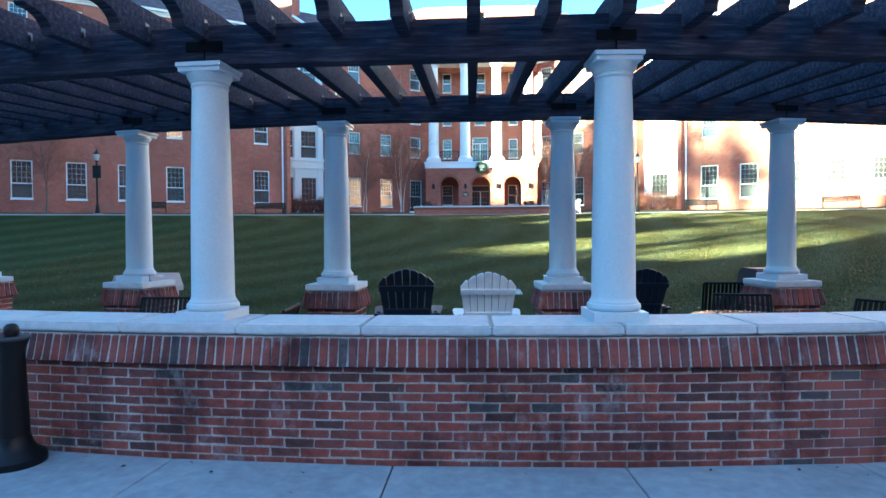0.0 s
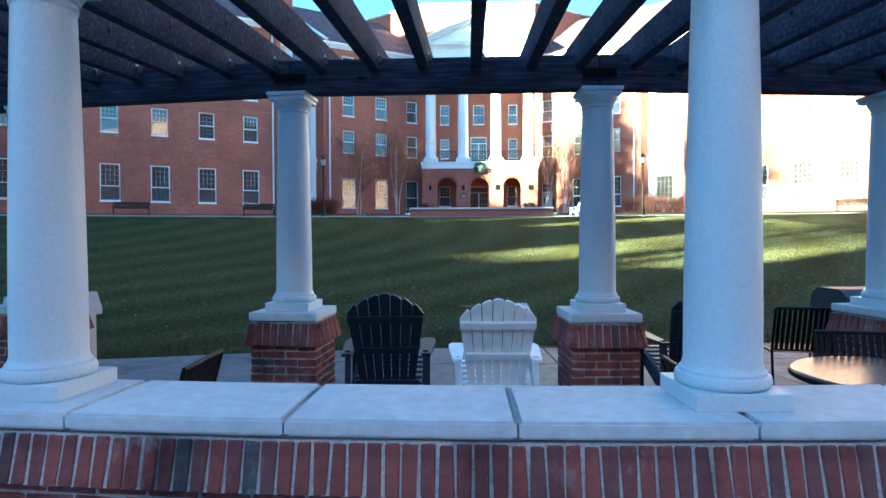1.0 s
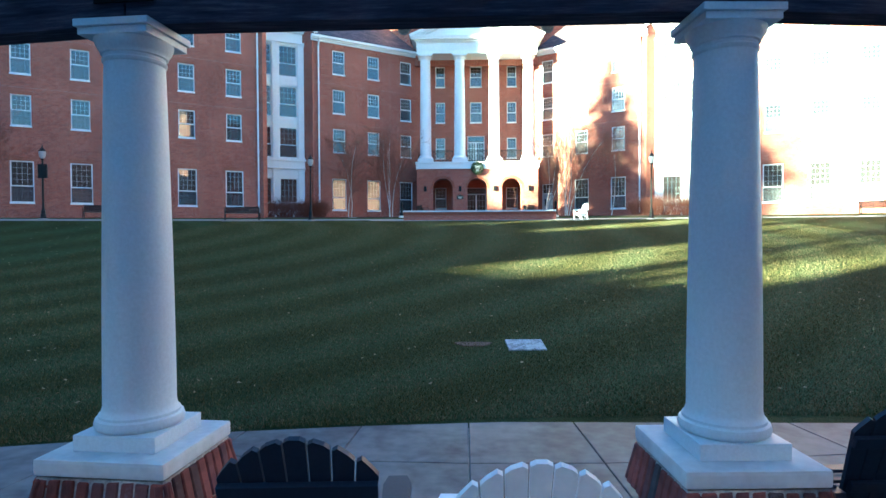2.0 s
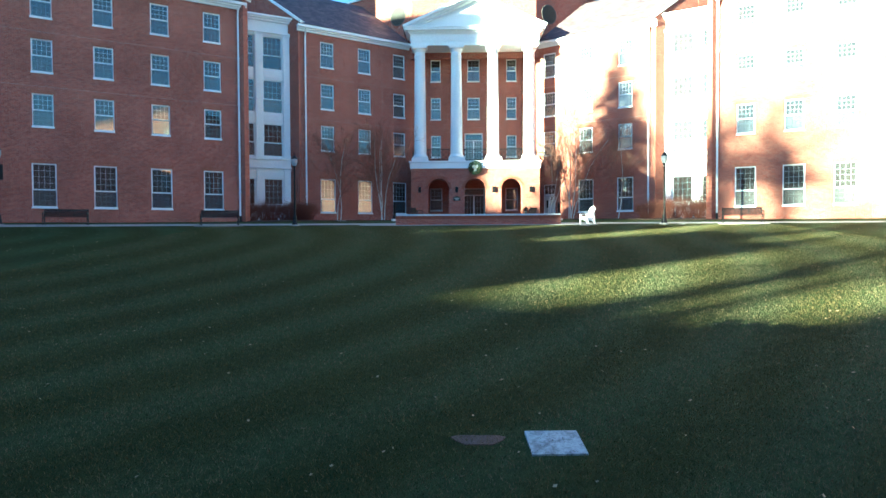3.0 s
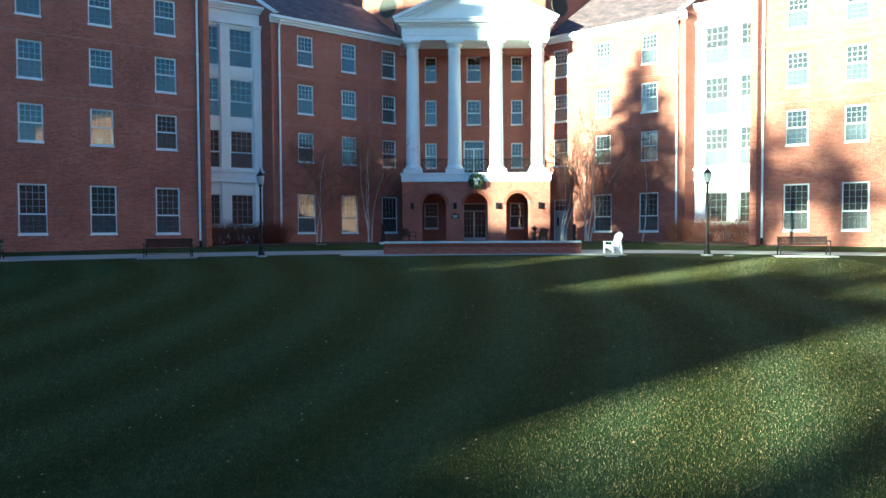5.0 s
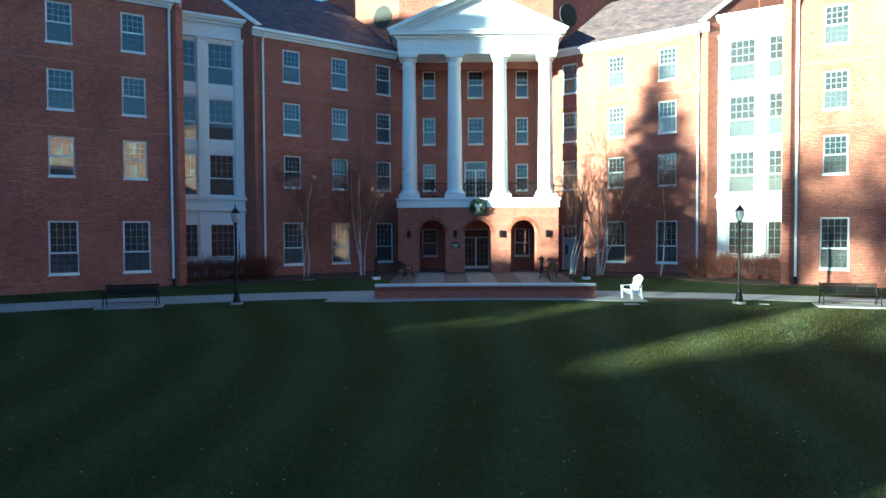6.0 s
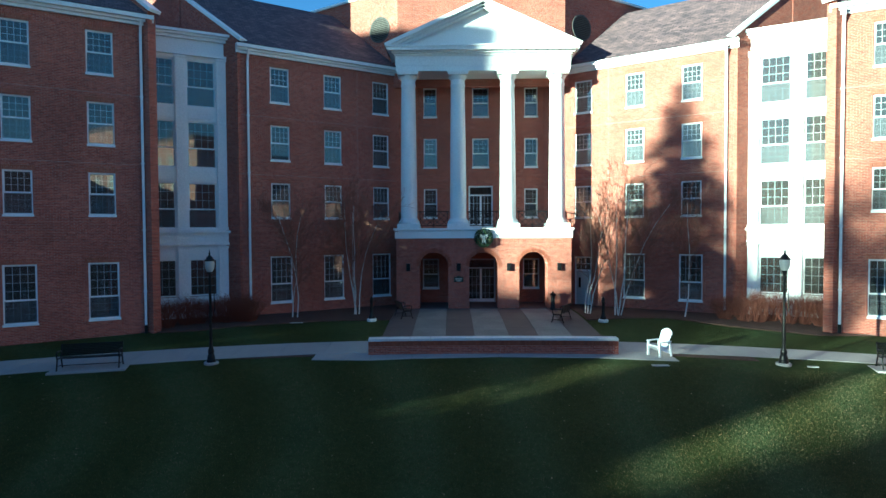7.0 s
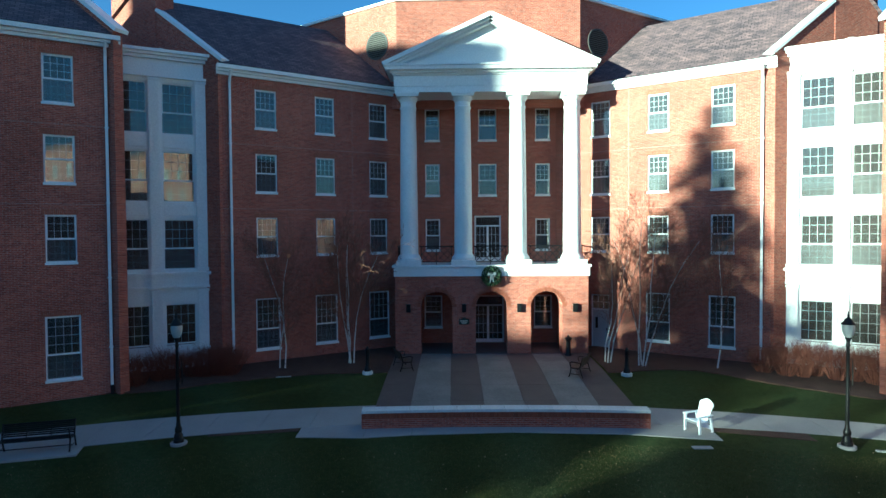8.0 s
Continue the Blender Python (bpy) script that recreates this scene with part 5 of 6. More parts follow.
        spruce(pose(c.x, c.y, 0), height, radius, int(p * 10), "unseen dark spruce added to cast shade")
    # unseen pines, crowns raised and thinned to break up sun on the walls
    for p, height, low in ((14.0, 21.0, 0.70), (18.6, 22.0, 0.69), (26.5, 24.0, 0.78), (29.3, 24.0, 0.80), (34.9, 21.0, 0.85), (39.9, 20.5, 0.72)):
        c = sunwise(-46.5 - 0.1 * p, p)
        spruce(pose(c.x, c.y, 0), height, 8.5, int(p * 10), "unseen pine, crown raised and thinned to dapple the walls", low, 0.4, "dapple_pine")


added_surroundings()


# ---- loose things on the terrace ----
def adirondack(m, material, label, scale=1.0):
    c = thing("adirondack_chair", m @ Matrix.Scale(scale, 4), label, "chair", "slatted garden chairs")
    tilt = pose(0, -0.12, 0.33, 22)
    for k in range(7):
        f = k - 3
        top = 0.80 - 0.010 * f * f
        w0, w1 = 0.053, 0.076
        x0, x1 = f * 0.060, f * 0.083
        bm = bmesh.new()
        prism(bm, [(x0 - w0 / 2, -0.06), (x0 + w0 / 2, -0.06), (x1 + w1 / 2, top - 0.022 * max(0, f)), (x1 + w1 / 4, top + 0.012 - 0.016 * max(0, f)), (x1 - w1 / 4, top + 0.012 - 0.016 * max(0, -f)), (x1 - w1 / 2, top - 0.022 * max(0, -f))], -0.011, 0.011)
        part("back_slat", bm, material, c, "", tilt)
    for z, w, h in ((0.60, 0.285, 0.06), (0.33, 0.235, 0.055), (0.02, 0.25, 0.07)):
        bm = bmesh.new()
        box(bm, -w, w, -0.040, -0.013, z - h / 2, z + h / 2, bevel=0.005)
        part("back_rail", bm, material, c, "", tilt)
    for k in range(6):
        y = -0.08 + 0.094 * k
        bm = bmesh.new()
        box(bm, -0.27, 0.27, y - 0.040, y + 0.040, 0.345 + 0.022 * k - 0.02, 0.345 + 0.022 * k, bevel=0.005)
        part("seat_slat", bm, material, c)
    for sgn in (-1, 1):
        bm = bmesh.new()
        outline = [(sgn * 0.27, -0.30), (sgn * 0.34, -0.30), (sgn * 0.375, 0.10), (sgn * 0.385, 0.30), (sgn * 0.36, 0.40), (sgn * 0.27, 0.40), (sgn * 0.25, 0.30)]
        slab(bm, outline if sgn > 0 else outline[::-1], 0.585, 0.61)
        part("arm", bm, material, c)
        bm = bmesh.new()
        box(bm, sgn * 0.315 - 0.02, sgn * 0.315 + 0.02, 0.27, 0.37, 0, 0.585, bevel=0.005)
        part("front_leg", bm, material, c)
        bm = bmesh.new()
        box(bm, -0.02, 0.02, -0.045, 0.045, 0, 0.63, bevel=0.005, m=pose(sgn * 0.30, -0.30, -0.004, -9))
        part("rear_leg", bm, material, c)
        bm = bmesh.new()
        prism(bm, [(0.40, 0.34), (0.40, 0.46), (0.0, 0.34), (-0.28, 0.19), (-0.30, 0.11), (-0.24, 0.09)], -0.015, 0.015)
        part("side_rail", bm, material, c, "", pose(sgn * 0.285, 0, 0, 0, 0, 90))
    return c


adirondack(pose(0.41, 6.94, 0, 0, 0, 0), M_WHITE, "white slatted garden chair facing the lawn", 1.03)
adirondack(pose(-0.50, 7.08, 0, 0, 0, 3), M_NAVY, "black slatted garden chair beside a brick pier", 1.06)
adirondack(pose(2.28, 7.72, 0, 0, 0, 3), M_NAVY, "black slatted garden chair facing the lawn", 1.02)


def metal_chair(m, label):
    """An armless bronze patio chair with upright slats."""
    c = thing("patio_chair", m, label, "chair", "metal patio chairs")
    for sgn in (-1, 1):
        bm = bmesh.new()
        tube(bm, [(sgn * 0.27, -0.30, 0), (sgn * 0.27, -0.25, 0.43), (sgn * 0.27, -0.30, 0.65), (sgn * 0.27, -0.36, 0.88)], [0.013] * 4, 8)
        part("back_post", bm, M_BRONZE, c)
        bm = bmesh.new()
        tube(bm, [(sgn * 0.265, 0.27, 0), (sgn * 0.265, 0.25, 0.41), (sgn * 0.265, 0.23, 0.425), (sgn * 0.265, -0.25, 0.425)], [0.013] * 4, 8)
        part("front_leg", bm, M_BRONZE, c)
    bm = bmesh.new()
    tube(bm, [(-0.27, -0.36, 0.88), (0.27, -0.36, 0.88)], [0.014] * 2, 8)
    part("top_rail", bm, M_BRONZE, c)
    bm = bmesh.new()
    tube(bm, [(-0.27, -0.25, 0.45), (0.27, -0.25, 0.45)], [0.012] * 2, 8)
    part("lower_rail", bm, M_BRONZE, c)
    for k in range(11):
        x = -0.235 + 0.047 * k
        bm = bmesh.new()
        box(bm, x - 0.016, x + 0.016, -0.004, 0.004, 0, 0.445, m=pose(0, -0.25, 0.44, 14))
        part("back_slat", bm, M_BRONZE, c)
        bm = bmesh.new()
        box(bm, x - 0.016, x + 0.016, -0.25, 0.26, 0.425, 0.433)
        part("seat_slat", bm, M_BRONZE, c)
    bm = bmesh.new()
    tube(bm, [(-0.27, 0.25, 0.425), (0.27, 0.25, 0.425)], [0.012] * 2, 8)
    part("front_rail", bm, M_BRONZE, c)
    return c


for chair_at in ((-1.73, 5.40, 92), (-2.92, 5.9, 180), (1.66, 5.24, -92), (3.55, 8.20, -10), (2.94, 6.05, 170), (3.64, 5.55, 115), (4.80, 6.10, 172)):
    metal_chair(pose(chair_at[0], chair_at[1], 0, 0, 0, chair_at[2]), "dark bronze slatted patio chair on the terrace")


def round_table(m):
    t = thing("round_table", m, "round bronze patio table, warm reflection coloured into its top", "table", "round patio tables")
    bm = lathed([(0.02, 0.715), (0.53, 0.718), (0.548, 0.727), (0.548, 0.740), (0.535, 0.746), (0.02, 0.748)], 56)
    part("tabletop", bm, M_TABLE, t, smooth=False)
    bm = lathed([(0.55, 0.70), (0.562, 0.705), (0.562, 0.735), (0.551, 0.735), (0.551, 0.70)], 56)
    part("rim", bm, M_BRONZE, t)
    part("pedestal", lathed([(0.05, 0.03), (0.035, 0.1), (0.03, 0.6), (0.06, 0.70), (0.16, 0.715)], 20), M_BRONZE, t, smooth=True)
    for k in range(4):
        bm = bmesh.new()
        a = math.pi / 4 + k * math.pi / 2
        tube(bm, [(0.03 * math.cos(a), 0.03 * math.sin(a), 0.14), (0.2 * math.cos(a), 0.2 * math.sin(a), 0.09), (0.36 * math.cos(a), 0.36 * math.sin(a), 0.012)], [0.018, 0.016, 0.014], 8)
        part("foot", bm, M_BRONZE, t)


round_table(pose(2.76, 5.68, 0))


def litter_bin(m, label):
    b = thing("litter_bin", m, label, "litter bin")
    bm = bmesh.new()
    box(bm, -0.27, 0.27, -0.27, 0.27, 0.0, 0.80, bevel=0.03)
    part("body", bm, M_BIN, b)
    bm = bmesh.new()
    prism(bm, [(-0.31, 0.80), (0.31, 0.80), (0.31, 0.86), (0.25, 1.03), (-0.25, 1.03), (-0.31, 0.86)], -0.30, 0.30)
    part("lid", bm, M_BIN, b)
    part("flap", boxes((-0.16, 0.16, -0.306, -0.29, 0.88, 1.0)), M_GREY, b)


litter_bin(pose(-3.98, 7.8, 0, 0, 0, -8), "pale pebble-finish square litter bin on the terrace")


def grill(m):
    g = thing("gas_grill", m, "dark grey covered barbecue grill behind a pier", "grill")
    bm = bmesh.new()
    box(bm, -0.29, 0.29, -0.28, 0.28, 0.0, 0.78, bevel=0.03)
    part("cabinet", bm, M_GREY, g)
    bm = bmesh.new()
    prism(bm, [(-0.30, 0.78), (0.30, 0.78), (0.27, 0.96), (0.16, 1.04), (-0.16, 1.04), (-0.27, 0.96)], -0.31, 0.31)
    part("hood", bm, M_GREY, g, "", pose(0, 0, 0, 0, 0, 90))


grill(pose(4.28, 8.31, 0, 0, 0, 4))


def bollard(m, label):
    b = thing("bollard", m, label, "bollard")
    part("base", lathed([(0.197, 0.0), (0.197, 0.045), (0.18, 0.065), (0.135, 0.10), (0.112, 0.14), (0.100, 0.19)], 32), M_BLACK, b, smooth=True)
    part("shaft", lathed([(0.098, 0.18), (0.095, 0.30), (0.078, 0.76), (0.082, 0.79), (0.098, 0.825), (0.104, 0.845)], 32), M_BLACK, b, smooth=True)
    part("collar", lathed([(0.112, 0.845), (0.116, 0.857), (0.112, 0.866), (0.05, 0.870)], 32), M_GREY, b, "worn grey collar", smooth=True)
    part("cap", lathed([(0.042, 0.868), (0.048, 0.905), (0.044, 0.935), (0.026, 0.952), (0.004, 0.956)], 32), M_BLACK, b, smooth=True)


bollard(pose(-2.99, 4.25, -0.055) @ Matrix.Diagonal((1.0, 1.0, 1.02, 1.0)), "black cast bollard on the pavement beside the wall")


# ---- the far side of the lawn ----
def lamp_post(m, label, banner=False, box_sign=False):
    p = thing("lamp_post", m, label, "lamp post", "lamp posts along the footpath")
    part("footing", lathed([(0.30, -0.1), (0.30, 0.06), (0.28, 0.075)], 28), M_PATH, p)
    part("base", lathed([(0.19, 0.07), (0.19, 0.16), (0.16, 0.19), (0.155, 0.30), (0.11, 0.38), (0.13, 0.44), (0.13, 0.50), (0.085, 0.60), (0.07, 0.72)], 28), M_BLACK, p, smooth=True)
    part("shaft", lathed([(0.066, 0.70), (0.062, 1.6), (0.052, 3.15), (0.07, 3.18), (0.07, 3.22), (0.05, 3.25), (0.055, 3.34), (0.10, 3.42), (0.11, 3.46)], 24), M_BLACK, p, smooth=True)
    part("globe", lathed([(0.10, 3.46), (0.145, 3.52), (0.195, 3.66), (0.205, 3.78), (0.19, 3.86), (0.05, 3.88)], 32), M_GLOBE, p, "milky glass globe", smooth=True)
    part("hood", lathed([(0.225, 3.86), (0.225, 3.89), (0.15, 3.95), (0.12, 4.02), (0.05, 4.07), (0.03, 4.12)], 32), M_BLACK, p, smooth=True)
    part("finial", lathed([(0.03, 4.11), (0.045, 4.15), (0.02, 4.19), (0.028, 4.22), (0.004, 4.30)], 20), M_BLACK, p, smooth=True)
    if banner:
        bm = bmesh.new()
        tube(bm, [(0, 0, 2.75), (0.16, 0, 2.78), (0.17, 0, 2.6), (0.17, 0, 1.95)], [0.012, 0.012, 0.02, 0.025], 8)
        part("furled_flag", bm, M_BLACK, p)
    if box_sign:
        bm = bmesh.new()
        box(bm, -0.30, 0.30, -0.05, 0.05, 2.35, 3.15, bevel=0.02)
        part("sign_panel", bm, M_BLACK, p, "dark hanging panel")


LAMPS = [(-9.12, 41.15, True, False), (12.08, 40.88, True, False), (-23.3, 37.0, False, True), (27.5, 38.0, False, False)]
for lx, ly, flag_on, sign_on in LAMPS:
    lamp_post(pose(lx, ly, ground_z(lx, ly)) @ Matrix.Diagonal((0.87, 0.87, 1.0, 1.0)), "black lamp post with acorn globe beside the footpath", flag_on, sign_on)


def bench(m, material, label, width=2.05):
    b = thing("bench", m, label, "bench", "park benches")
    for sgn in (-1, 1):
        bm = bmesh.new()
        x = sgn * (width / 2 - 0.03)
        tube(bm, [(x, 0.30, 0), (x, 0.26, 0.10), (x, 0.20, 0.36), (x, 0.24, 0.52), (x, 0.26, 0.62), (x, 0.18, 0.665), (x, 0.0, 0.66), (x, -0.22, 0.63)], [0.028, 0.024, 0.024, 0.022, 0.024, 0.026, 0.024, 0.022], 8)
        tube(bm, [(x, -0.32, 0), (x, -0.27, 0.12), (x, -0.18, 0.42), (x, -0.31, 0.88)], [0.028, 0.024, 0.026, 0.022], 8)
        tube(bm, [(x, 0.21, 0.40), (x, 0.0, 0.385), (x, -0.18, 0.40)], [0.022] * 3, 8)
        tube(bm, [(x, 0.25, 0.14), (x, -0.26, 0.14)], [0.014] * 2, 6)
        part("end_frame", bm, M_BLACK, b)
    for k in range(2):
        bm = bmesh.new()
        x = width * (k + 1) / 3 - width / 2
        tube(bm, [(x, -0.19, 0.40), (x, -0.31, 0.86)], [0.016, 0.016], 6)
        part("back_post", bm, M_BLACK, b)
    for k in range(8):
        bm = bmesh.new()
        y = -0.16 + 0.054 * k
        box(bm, -width / 2 + 0.03, width / 2 - 0.03, y - 0.02, y + 0.02, 0.42, 0.434, bevel=0.003)
        part("seat_slat", bm, material, b)
    for k in range(7):
        bm = bmesh.new()
        z = 0.49 + 0.057 * k
        y = -0.195 - 0.27 * (z - 0.42)
        h = 0.028 if k == 6 else 0.024
        box(bm, -width / 2 + 0.03, width / 2 - 0.03, y - 0.007, y + 0.007, z - h, z + h, bevel=0.003)
        part("back_slat", bm, material, b)
    bm = bmesh.new()
    tube(bm, [(-width / 2 + 0.05, 0.0, 0.14), (width / 2 - 0.05, 0.0, 0.14)], [0.014] * 2, 6)
    part("stretcher", bm, M_BLACK, b)
    return b


M_BENCHWOOD = two_tone("weathered_bench", (0.035, 0.025, 0.02), (0.06, 0.042, 0.032), 3, 60, 0.6)
for bx, by, bt in ((-13.2, 40.35, 196), (-20.5, 38.05, 205), (16.05, 39.95, 164), (23.7, 37.6, 157)):
    zb = ground_z(bx, by) + 0.03
    bench(pose(bx, by, zb, 0, 0, bt), M_BLACK, "black metal slatted bench facing the lawn")
    pad = slab(bmesh.new(), [(-1.25, -0.55), (1.25, -0.55), (1.25, 1.5), (-1.25, 1.5)][::1], -0.2, 0.0)
    tagged(part("bench_pad", pad, M_PATH, None, "", pose(bx, by, zb, 0, 0, bt + 180)), "concrete pad under a bench", "pad", kind="structure")
for bx, by, bt in ((-2.55, 49.5, -70), (5.4, 48.5, 62)):
    bench(pose(bx, by, ground_z(bx, by) + 0.036, 0, 0, bt), M_BENCHWOOD, "brown slatted bench on the patio", 1.35)
adirondack(pose(8.05, 42.22, ground_z(8, 42.25) + 0.025, 0, 0, 116), M_WHITE, "white slatted garden chair alone on the footpath", 0.96)


def seat_wall():
    """The low curved brick wall at the patio's edge."""
    w = thing("seat_wall", pose(0, 0, 0), "low curved brick wall with pale coping before the patio", "wall")
    r, cx, cy = 60.0, AXIS - 0.2, 42.65 - 60.0
    half = math.degrees(4.95 / r)

    def at(rad, d, z):
        return (cx + rad * math.sin(radians(d)), cy + rad * math.cos(radians(d)), z)
    base = 2.9
    n = 12
    for k in range(n):
        d0, d1 = -half + 2 * half * k / n, -half + 2 * half * (k + 1) / n
        mid = at(r, (d0 + d1) / 2, 0)
        ln = 2 * 4.95 / n
        mm = pose(mid[0], mid[1], 0, 0, 0, -(d0 + d1) / 2)
        part("wall_section", boxes((-ln / 2, ln / 2, 0, 0.40, base, 3.52)), M_FACADE, w, "", mm)
        bm = bmesh.new()
        box(bm, -ln / 2 + 0.004, ln / 2 - 0.004, -0.05, 0.45, 3.53, 3.63, bevel=0.015)
        part("coping_slab", bm, M_COPING, w, "", mm)
        bm = bmesh.new()
        for i in range(11):
            x = -ln / 2 + ln * i / 11
            box(bm, x + 0.004, x + ln / 11 - 0.004, -0.03, 0.0, 3.34, 3.53)
        part("rowlock_band", bm, M_LINTEL, w, "", mm)


seat_wall()


def bollard_light(m):
    b = thing("path_light", m, "black tapered path light on a concrete base", "path light", "path lights by the patio")
    part("footing", lathed([(0.24, -0.05), (0.24, 0.10), (0.21, 0.13)], 24), M_COPING, b)
    part("shaft", lathed([(0.16, 0.12), (0.15, 0.25), (0.10, 0.35), (0.075, 0.9), (0.10, 0.95), (0.08, 1.05), (0.10, 1.1), (0.02, 1.25)], 24), M_BLACK, b, smooth=True)


for px, py in ((-4.1, 48.75), (7.45, 48.4)):
    bollard_light(pose(px, py, ground_z(px, py)))


def ash_urn(m):
    b = thing("ash_urn", m, "dark metal ash urn beside the arch", "urn")
    part("body", lathed([(0.17, 0.0), (0.17, 0.06), (0.12, 0.12), (0.11, 0.75), (0.17, 0.82), (0.17, 0.9), (0.05, 0.98), (0.03, 1.05)], 24), M_BLACK, b, smooth=True)


ash_urn(pose(AXIS + 3.85, 52.15, ground_z(0, 52.1) + 0.03))

for k in (-4.28, -1.42, 1.42, 4.28):
    bm = bmesh.new()
    box(bm, -0.11, 0.11, -0.16, 0.0, -0.2, 0.2, bevel=0.015)
    sconce = tagged(part("wall_lantern", bm, M_BLACK, None, "", pose(AXIS + k, 52.6, 5.85)), "dark box lantern on the brick arcade", "wall lamp", "lanterns on the arcade")
    part("lantern_cap", boxes((-0.13, 0.13, -0.18, 0.0, 0.2, 0.225)), M_BLACK, sconce)
bm = bmesh.new()
box(bm, -0.27, 0.27, -0.03, 0.0, -0.15, 0.15, bevel=0.006)
box(bm, -0.10, 0.10, -0.03, 0.0, 0.15, 0.22, bevel=0.006)
plaque = tagged(part("plaque", bm, M_PLAQUE, None, "", pose(AXIS - 1.42, 52.6, 5.15)), "dark green name plaque on the brick arcade", "plaque")
part("lettering", boxes((-0.2, 0.2, -0.034, -0.028, 0.03, 0.07), (-0.17, 0.17, -0.034, -0.028, -0.04, 0.0), (-0.12, 0.12, -0.034, -0.028, -0.1, -0.07)), M_LETTER, plaque)


def wreath():
    rng = random.Random(12)
    w = thing("wreath", pose(AXIS, 52.38, 7.52), "dark green wreath with a dull grey ribbon", "wreath")
    bm = bmesh.new()
    for k in range(900):
        a, b = rng.uniform(0, 2 * math.pi), rng.uniform(0, 2 * math.pi)
        c = Vector(((0.37 + 0.14 * math.cos(b)) * math.cos(a), 0.12 * math.sin(b), (0.37 + 0.14 * math.cos(b)) * math.sin(a)))
        u = Vector((rng.uniform(-1, 1), rng.uniform(-1, 0.4), rng.uniform(-1, 1))).normalized() * 0.085
        v = u.cross(Vector((rng.uniform(-1, 1), rng.uniform(-1, 1), rng.uniform(-1, 1)))).normalized() * 0.02
        bm.faces.new([bm.verts.new(c + e) for e in (u, v, -u, -v)])
    part("greenery", bm, M_GREEN, w)
    bm = bmesh.new()
    for sgn in (-1, 1):
        prism(bm, [(0, 0.10), (sgn * 0.2, 0.22), (sgn * 0.22, 0.04)], -0.16, -0.13)
        prism(bm, [(0, 0.10), (sgn * 0.05, 0.1), (sgn * 0.12, -0.32), (sgn * 0.04, -0.30)], -0.15, -0.13)
    part("ribbon", bm, M_RIBBON, w)


wreath()

# ---- planting ----
BIRCHES = [(-8.2, 49.55, 6.6, 2, 31), (-5.15, 50.55, 6.4, 4, 32), (8.55, 49.75, 7.0, 4, 33), (11.8, 49.25, 6.6, 1, 34), (7.15, 50.5, 6.0, 3, 35)]
for bx, by, bh, stems, seed in BIRCHES:
    twig_tree("birch_tree", pose(bx, by, ground_z(bx, by)), bh, 0.037, seed, M_BIRCH, M_TWIG, 5, 0.5, stems, 0.10, 0.2, 18, "bare white-barked birch with fine reddish twigs", "tree", "birches along the hall", 0.25, 0.0075, 0.2)
twig_tree("young_tree", pose(-26.6, 36.9, ground_z(-26, 36.9)), 6.4, 0.055, 44, M_BARK, M_TWIG, 5, 0.62, 1, 0.05, 0.22, 24, "young bare tree before the brick wing", "tree", "", 0.3, 0.011)


def shrub(m, height, radius, seed):
    rng = random.Random(seed)
    s = thing("shrub", m, "leafless twiggy shrub under the bay windows", "shrub", "shrubs under the bays")
    bm = bmesh.new()
    for k in range(120):
        a = rng.uniform(0, 2 * math.pi)
        f = math.sqrt(rng.random())
        root = Vector((math.cos(a), math.sin(a), 0)) * 0.35 * radius * f
        tip = Vector((math.cos(a) * radius * f, math.sin(a) * radius * f, height * rng.uniform(0.7, 1.05) * (1 - 0.35 * f * f)))
        mid = root.lerp(tip, 0.5) + Vector((rng.uniform(-0.1, 0.1), rng.uniform(-0.1, 0.1), 0.1))
        tube(bm, [root, mid, tip], [0.009, 0.007, 0.003], 3)
        for j in range(5):
            b = mid.lerp(tip, rng.random())
            tube(bm, [b, b + Vector((rng.uniform(-0.25, 0.25), rng.uniform(-0.25, 0.25), rng.uniform(0.1, 0.4)))], [0.0045, 0.002], 3)
    part("branchwork", bm, M_SHRUB, s)


rng_shrub = random.Random(77)
for sgn in (-1, 1):
    for k in range(9):
        u = 11.9 + 0.58 * k + rng_shrub.uniform(-0.12, 0.12)
        y = 48.6 - 0.46 * (u - 11.9) + rng_shrub.uniform(-0.3, 0.3)
        shrub(pose(AXIS + sgn * u, y, ground_z(AXIS + sgn * u, y) + 0.02), rng_shrub.uniform(1.15, 1.55), rng_shrub.uniform(0.7, 0.95), 200 + k + 20 * sgn)


# ---- small things on the grass ----
def cover(m, w, d, label, material=M_SLAB):
    bm = bmesh.new()
    box(bm, -w / 2, w / 2, -d / 2, d / 2, -0.05, 0.025, bevel=0.008)
    return tagged(part("utility_cover", bm, material, None, "", m), label, "utility cover")


cover(pose(1.16, 13.48, ground_z(0, 13.48), 7, 0, 2), 0.57, 0.52, "stained pale concrete utility cover in the lawn", M_STAINED)
cover(pose(-7.95, 48.35, ground_z(0, 48.35) + 0.05, 0, 0, 10), 0.95, 0.45, "pale concrete utility cover in the planting bed")
cover(pose(7.62, 40.95, ground_z(7.6, 40.95), 4, 0, 0), 0.62, 0.2, "pale concrete utility cover in the lawn")
cover(pose(12.95, 40.55, ground_z(12.95, 40.55), 4, 0, -12), 0.36, 0.12, "narrow concrete cover beside a lamp post", M_STAINED)
tagged(part("worn_patch", slab(bmesh.new(), [(0.36 + 0.26 * math.cos(a) * (1 + 0.25 * math.sin(3 * a)), 13.55 + 0.15 * math.sin(a) * (1 + 0.3 * math.cos(2 * a))) for a in [k * 0.4 for k in range(15)]], 0.1, lambda x, y: ground_z(x, y) + 0.010), M_DIRT), "worn bare patch in the lawn", "soil", kind="structure")


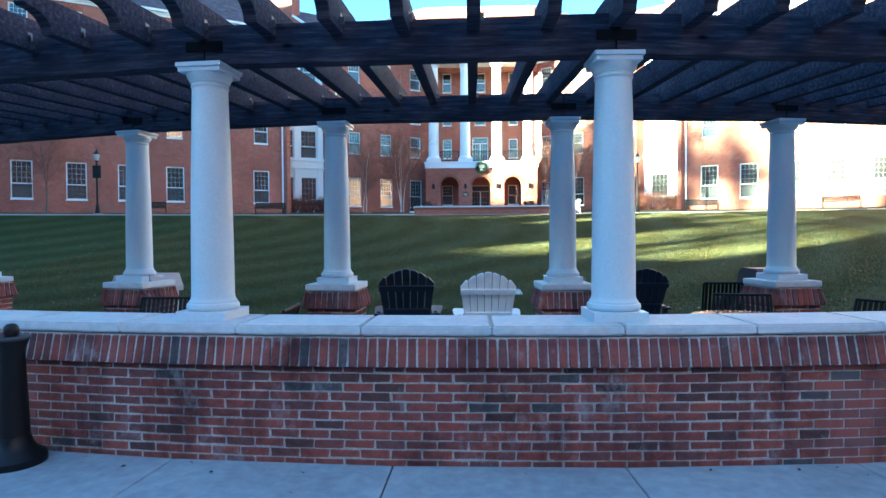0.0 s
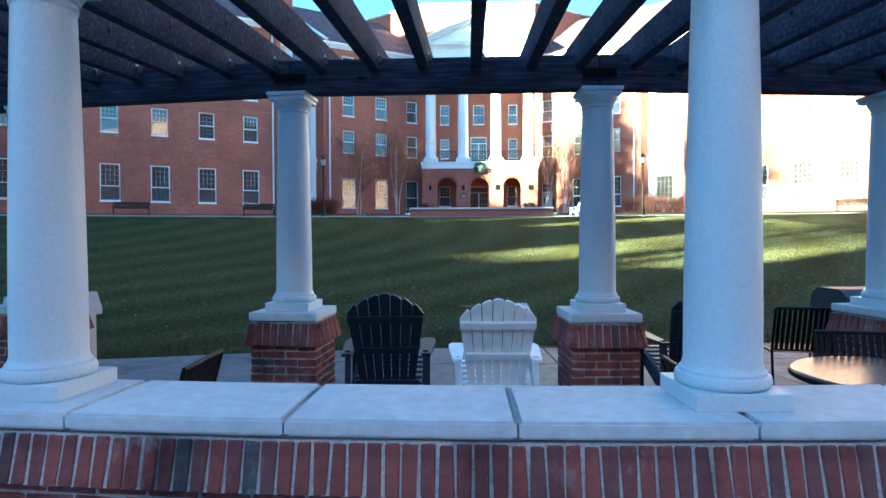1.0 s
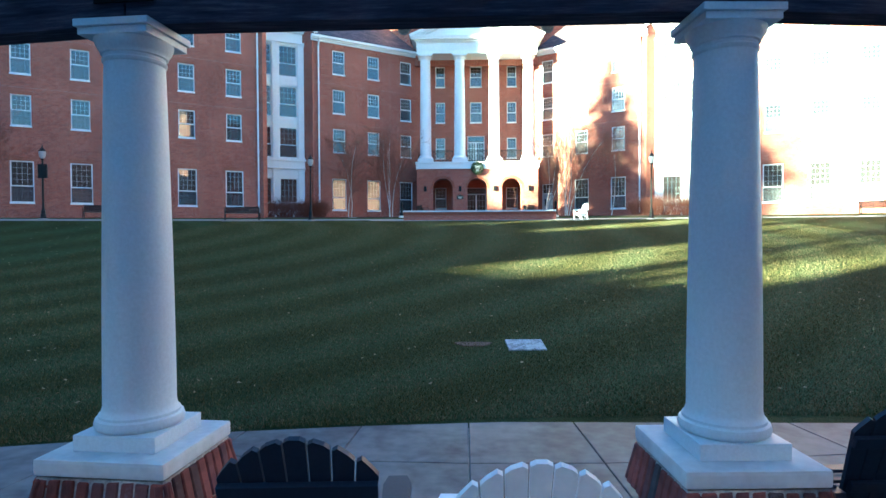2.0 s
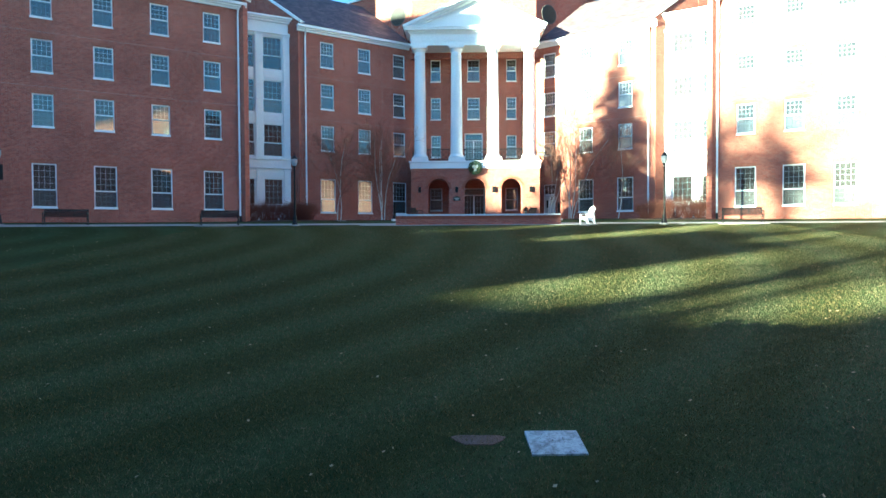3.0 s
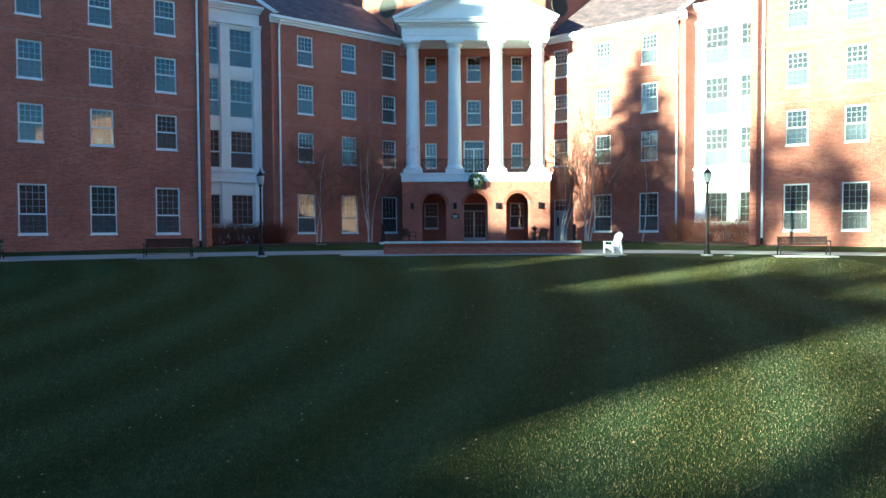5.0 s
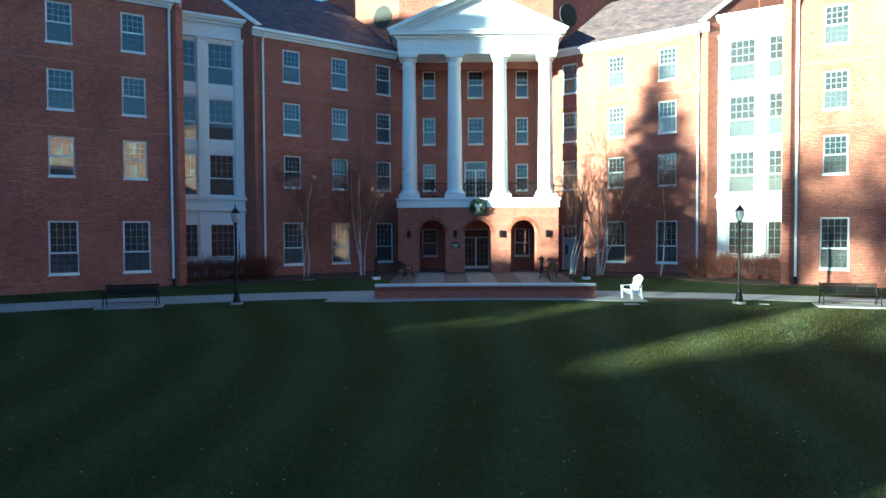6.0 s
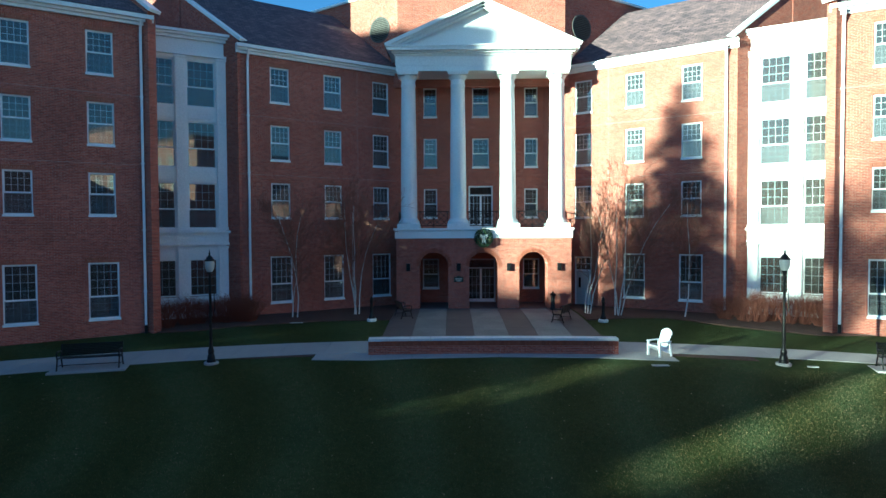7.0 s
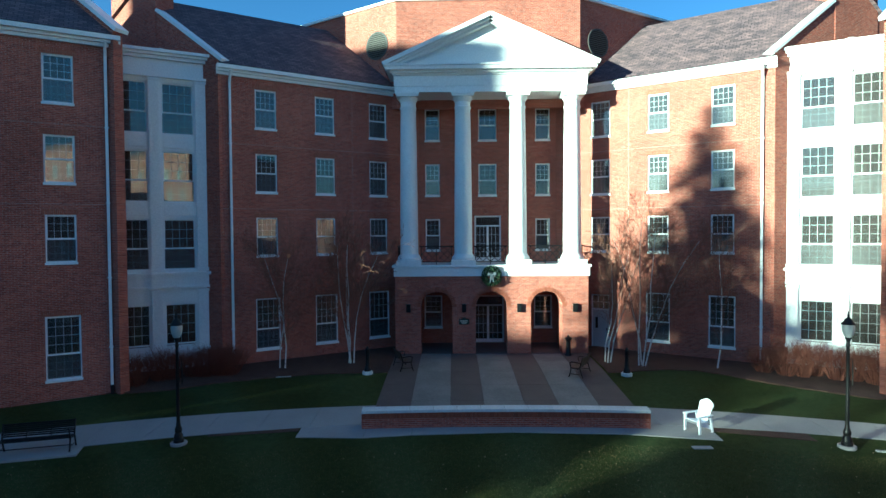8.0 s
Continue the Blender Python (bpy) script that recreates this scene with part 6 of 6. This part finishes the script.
def scatter(name, count, seed, material, label, category, shape):
    rng = np.random.RandomState(seed)
    verts, faces = shape(rng, count)
    me = bpy.data.meshes.new(name)
    me.from_pydata(verts.tolist(), [], faces.tolist())
    me.materials.append(material)
    return tagged(new(name, me), label, category, kind="stuff")


def lawn_z(x, y):
    return np.array([ground_z(a, b) for a, b in zip(x.tolist(), y.tolist())])


def leaf_shape(rng, n):
    x, y = rng.uniform(-20, 20, n), 10.9 + rng.uniform(0, 1, n) ** 1.2 * 30
    z = lawn_z(x, y) + 0.02
    a, s = rng.uniform(0, 6.28, n), rng.uniform(0.016, 0.034, n)
    dx, dy = np.cos(a) * s, np.sin(a) * s
    lift = rng.uniform(-0.01, 0.02, n)
    v = np.stack([np.stack([x + dx, y + dy, z + lift], 1), np.stack([x - dy * 0.6, y + dx * 0.6, z + 0.012], 1), np.stack([x - dx, y - dy, z], 1), np.stack([x + dy * 0.6, y - dx * 0.6, z - 0.004], 1)], 1)
    return v.reshape(-1, 3), np.arange(4 * n).reshape(-1, 4)


def blade_shape(rng, n):
    x = rng.uniform(-13, 17, n)
    y = 10.62 - (x - 3.2) ** 2 / 60.0 + 33 * rng.uniform(0, 1, n) ** 1.4
    ok = (y > 10.62 - (x - 3.2) ** 2 / 60.0) & (y < 41.3 - (x - 1.76) ** 2 / 100.0)
    x, y = x[ok], y[ok]
    m = len(x)
    z = lawn_z(x, y) - 0.004
    a, h, w = rng.uniform(0, 6.28, m), rng.uniform(0.022, 0.048, m), rng.uniform(0.003, 0.006, m)
    lean = rng.uniform(0.0, 0.05, m)
    b = rng.uniform(0, 6.28, m)
    v = np.stack([np.stack([x + np.cos(a) * w, y + np.sin(a) * w, z], 1), np.stack([x - np.cos(a) * w, y - np.sin(a) * w, z], 1), np.stack([x + np.cos(b) * lean, y + np.sin(b) * lean, z + h], 1)], 1)
    return v.reshape(-1, 3), np.arange(3 * m).reshape(-1, 3)


def blade_mat():
    m = mat("grass_blades", 0.85, spec=0.09)
    g = m.node_tree.nodes.new("ShaderNodeNewGeometry")
    tone = ramp(m, g, "Random Per Island", [(0.0, (0.028, 0.051, 0.018)), (0.36, (0.062, 0.072, 0.025)), (0.66, (0.130, 0.096, 0.042)), (1.0, (0.23, 0.148, 0.070))])
    colour(m, mixed(m, tone, "Color", mowing_stripes(m), "Color", 1.0, "MULTIPLY"), 2)
    return m


def litter_shape(rng, n):
    x = rng.uniform(-2.9, 3.6, n)
    y = 27.813 - np.sqrt(23.66 ** 2 - (x - 0.462) ** 2) - rng.uniform(0, 1, n) ** 3 * 0.9
    a, s = rng.uniform(0, 6.28, n), rng.uniform(0.008, 0.024, n)
    dx, dy = np.cos(a) * s, np.sin(a) * s
    z = np.full(n, -0.047)
    v = np.stack([np.stack([x + dx, y + dy, z + 0.004], 1), np.stack([x - dy * 0.6, y + dx * 0.6, z + 0.008], 1), np.stack([x - dx, y - dy, z], 1), np.stack([x + dy * 0.6, y - dx * 0.6, z], 1)], 1)
    return v.reshape(-1, 3), np.arange(4 * n).reshape(-1, 4)


scatter("leaf_litter", 16, 15, M_SOIL, "brown leaf litter on the pavement by the wall", "leaves", litter_shape)
scatter("fallen_leaves", 1500, 5, M_LEAF, "scattered dry fallen leaves on the lawn", "leaves", leaf_shape)
scatter("grass_blades", 800000, 6, blade_mat(), "short grass blades of the mown lawn", "grass", blade_shape)
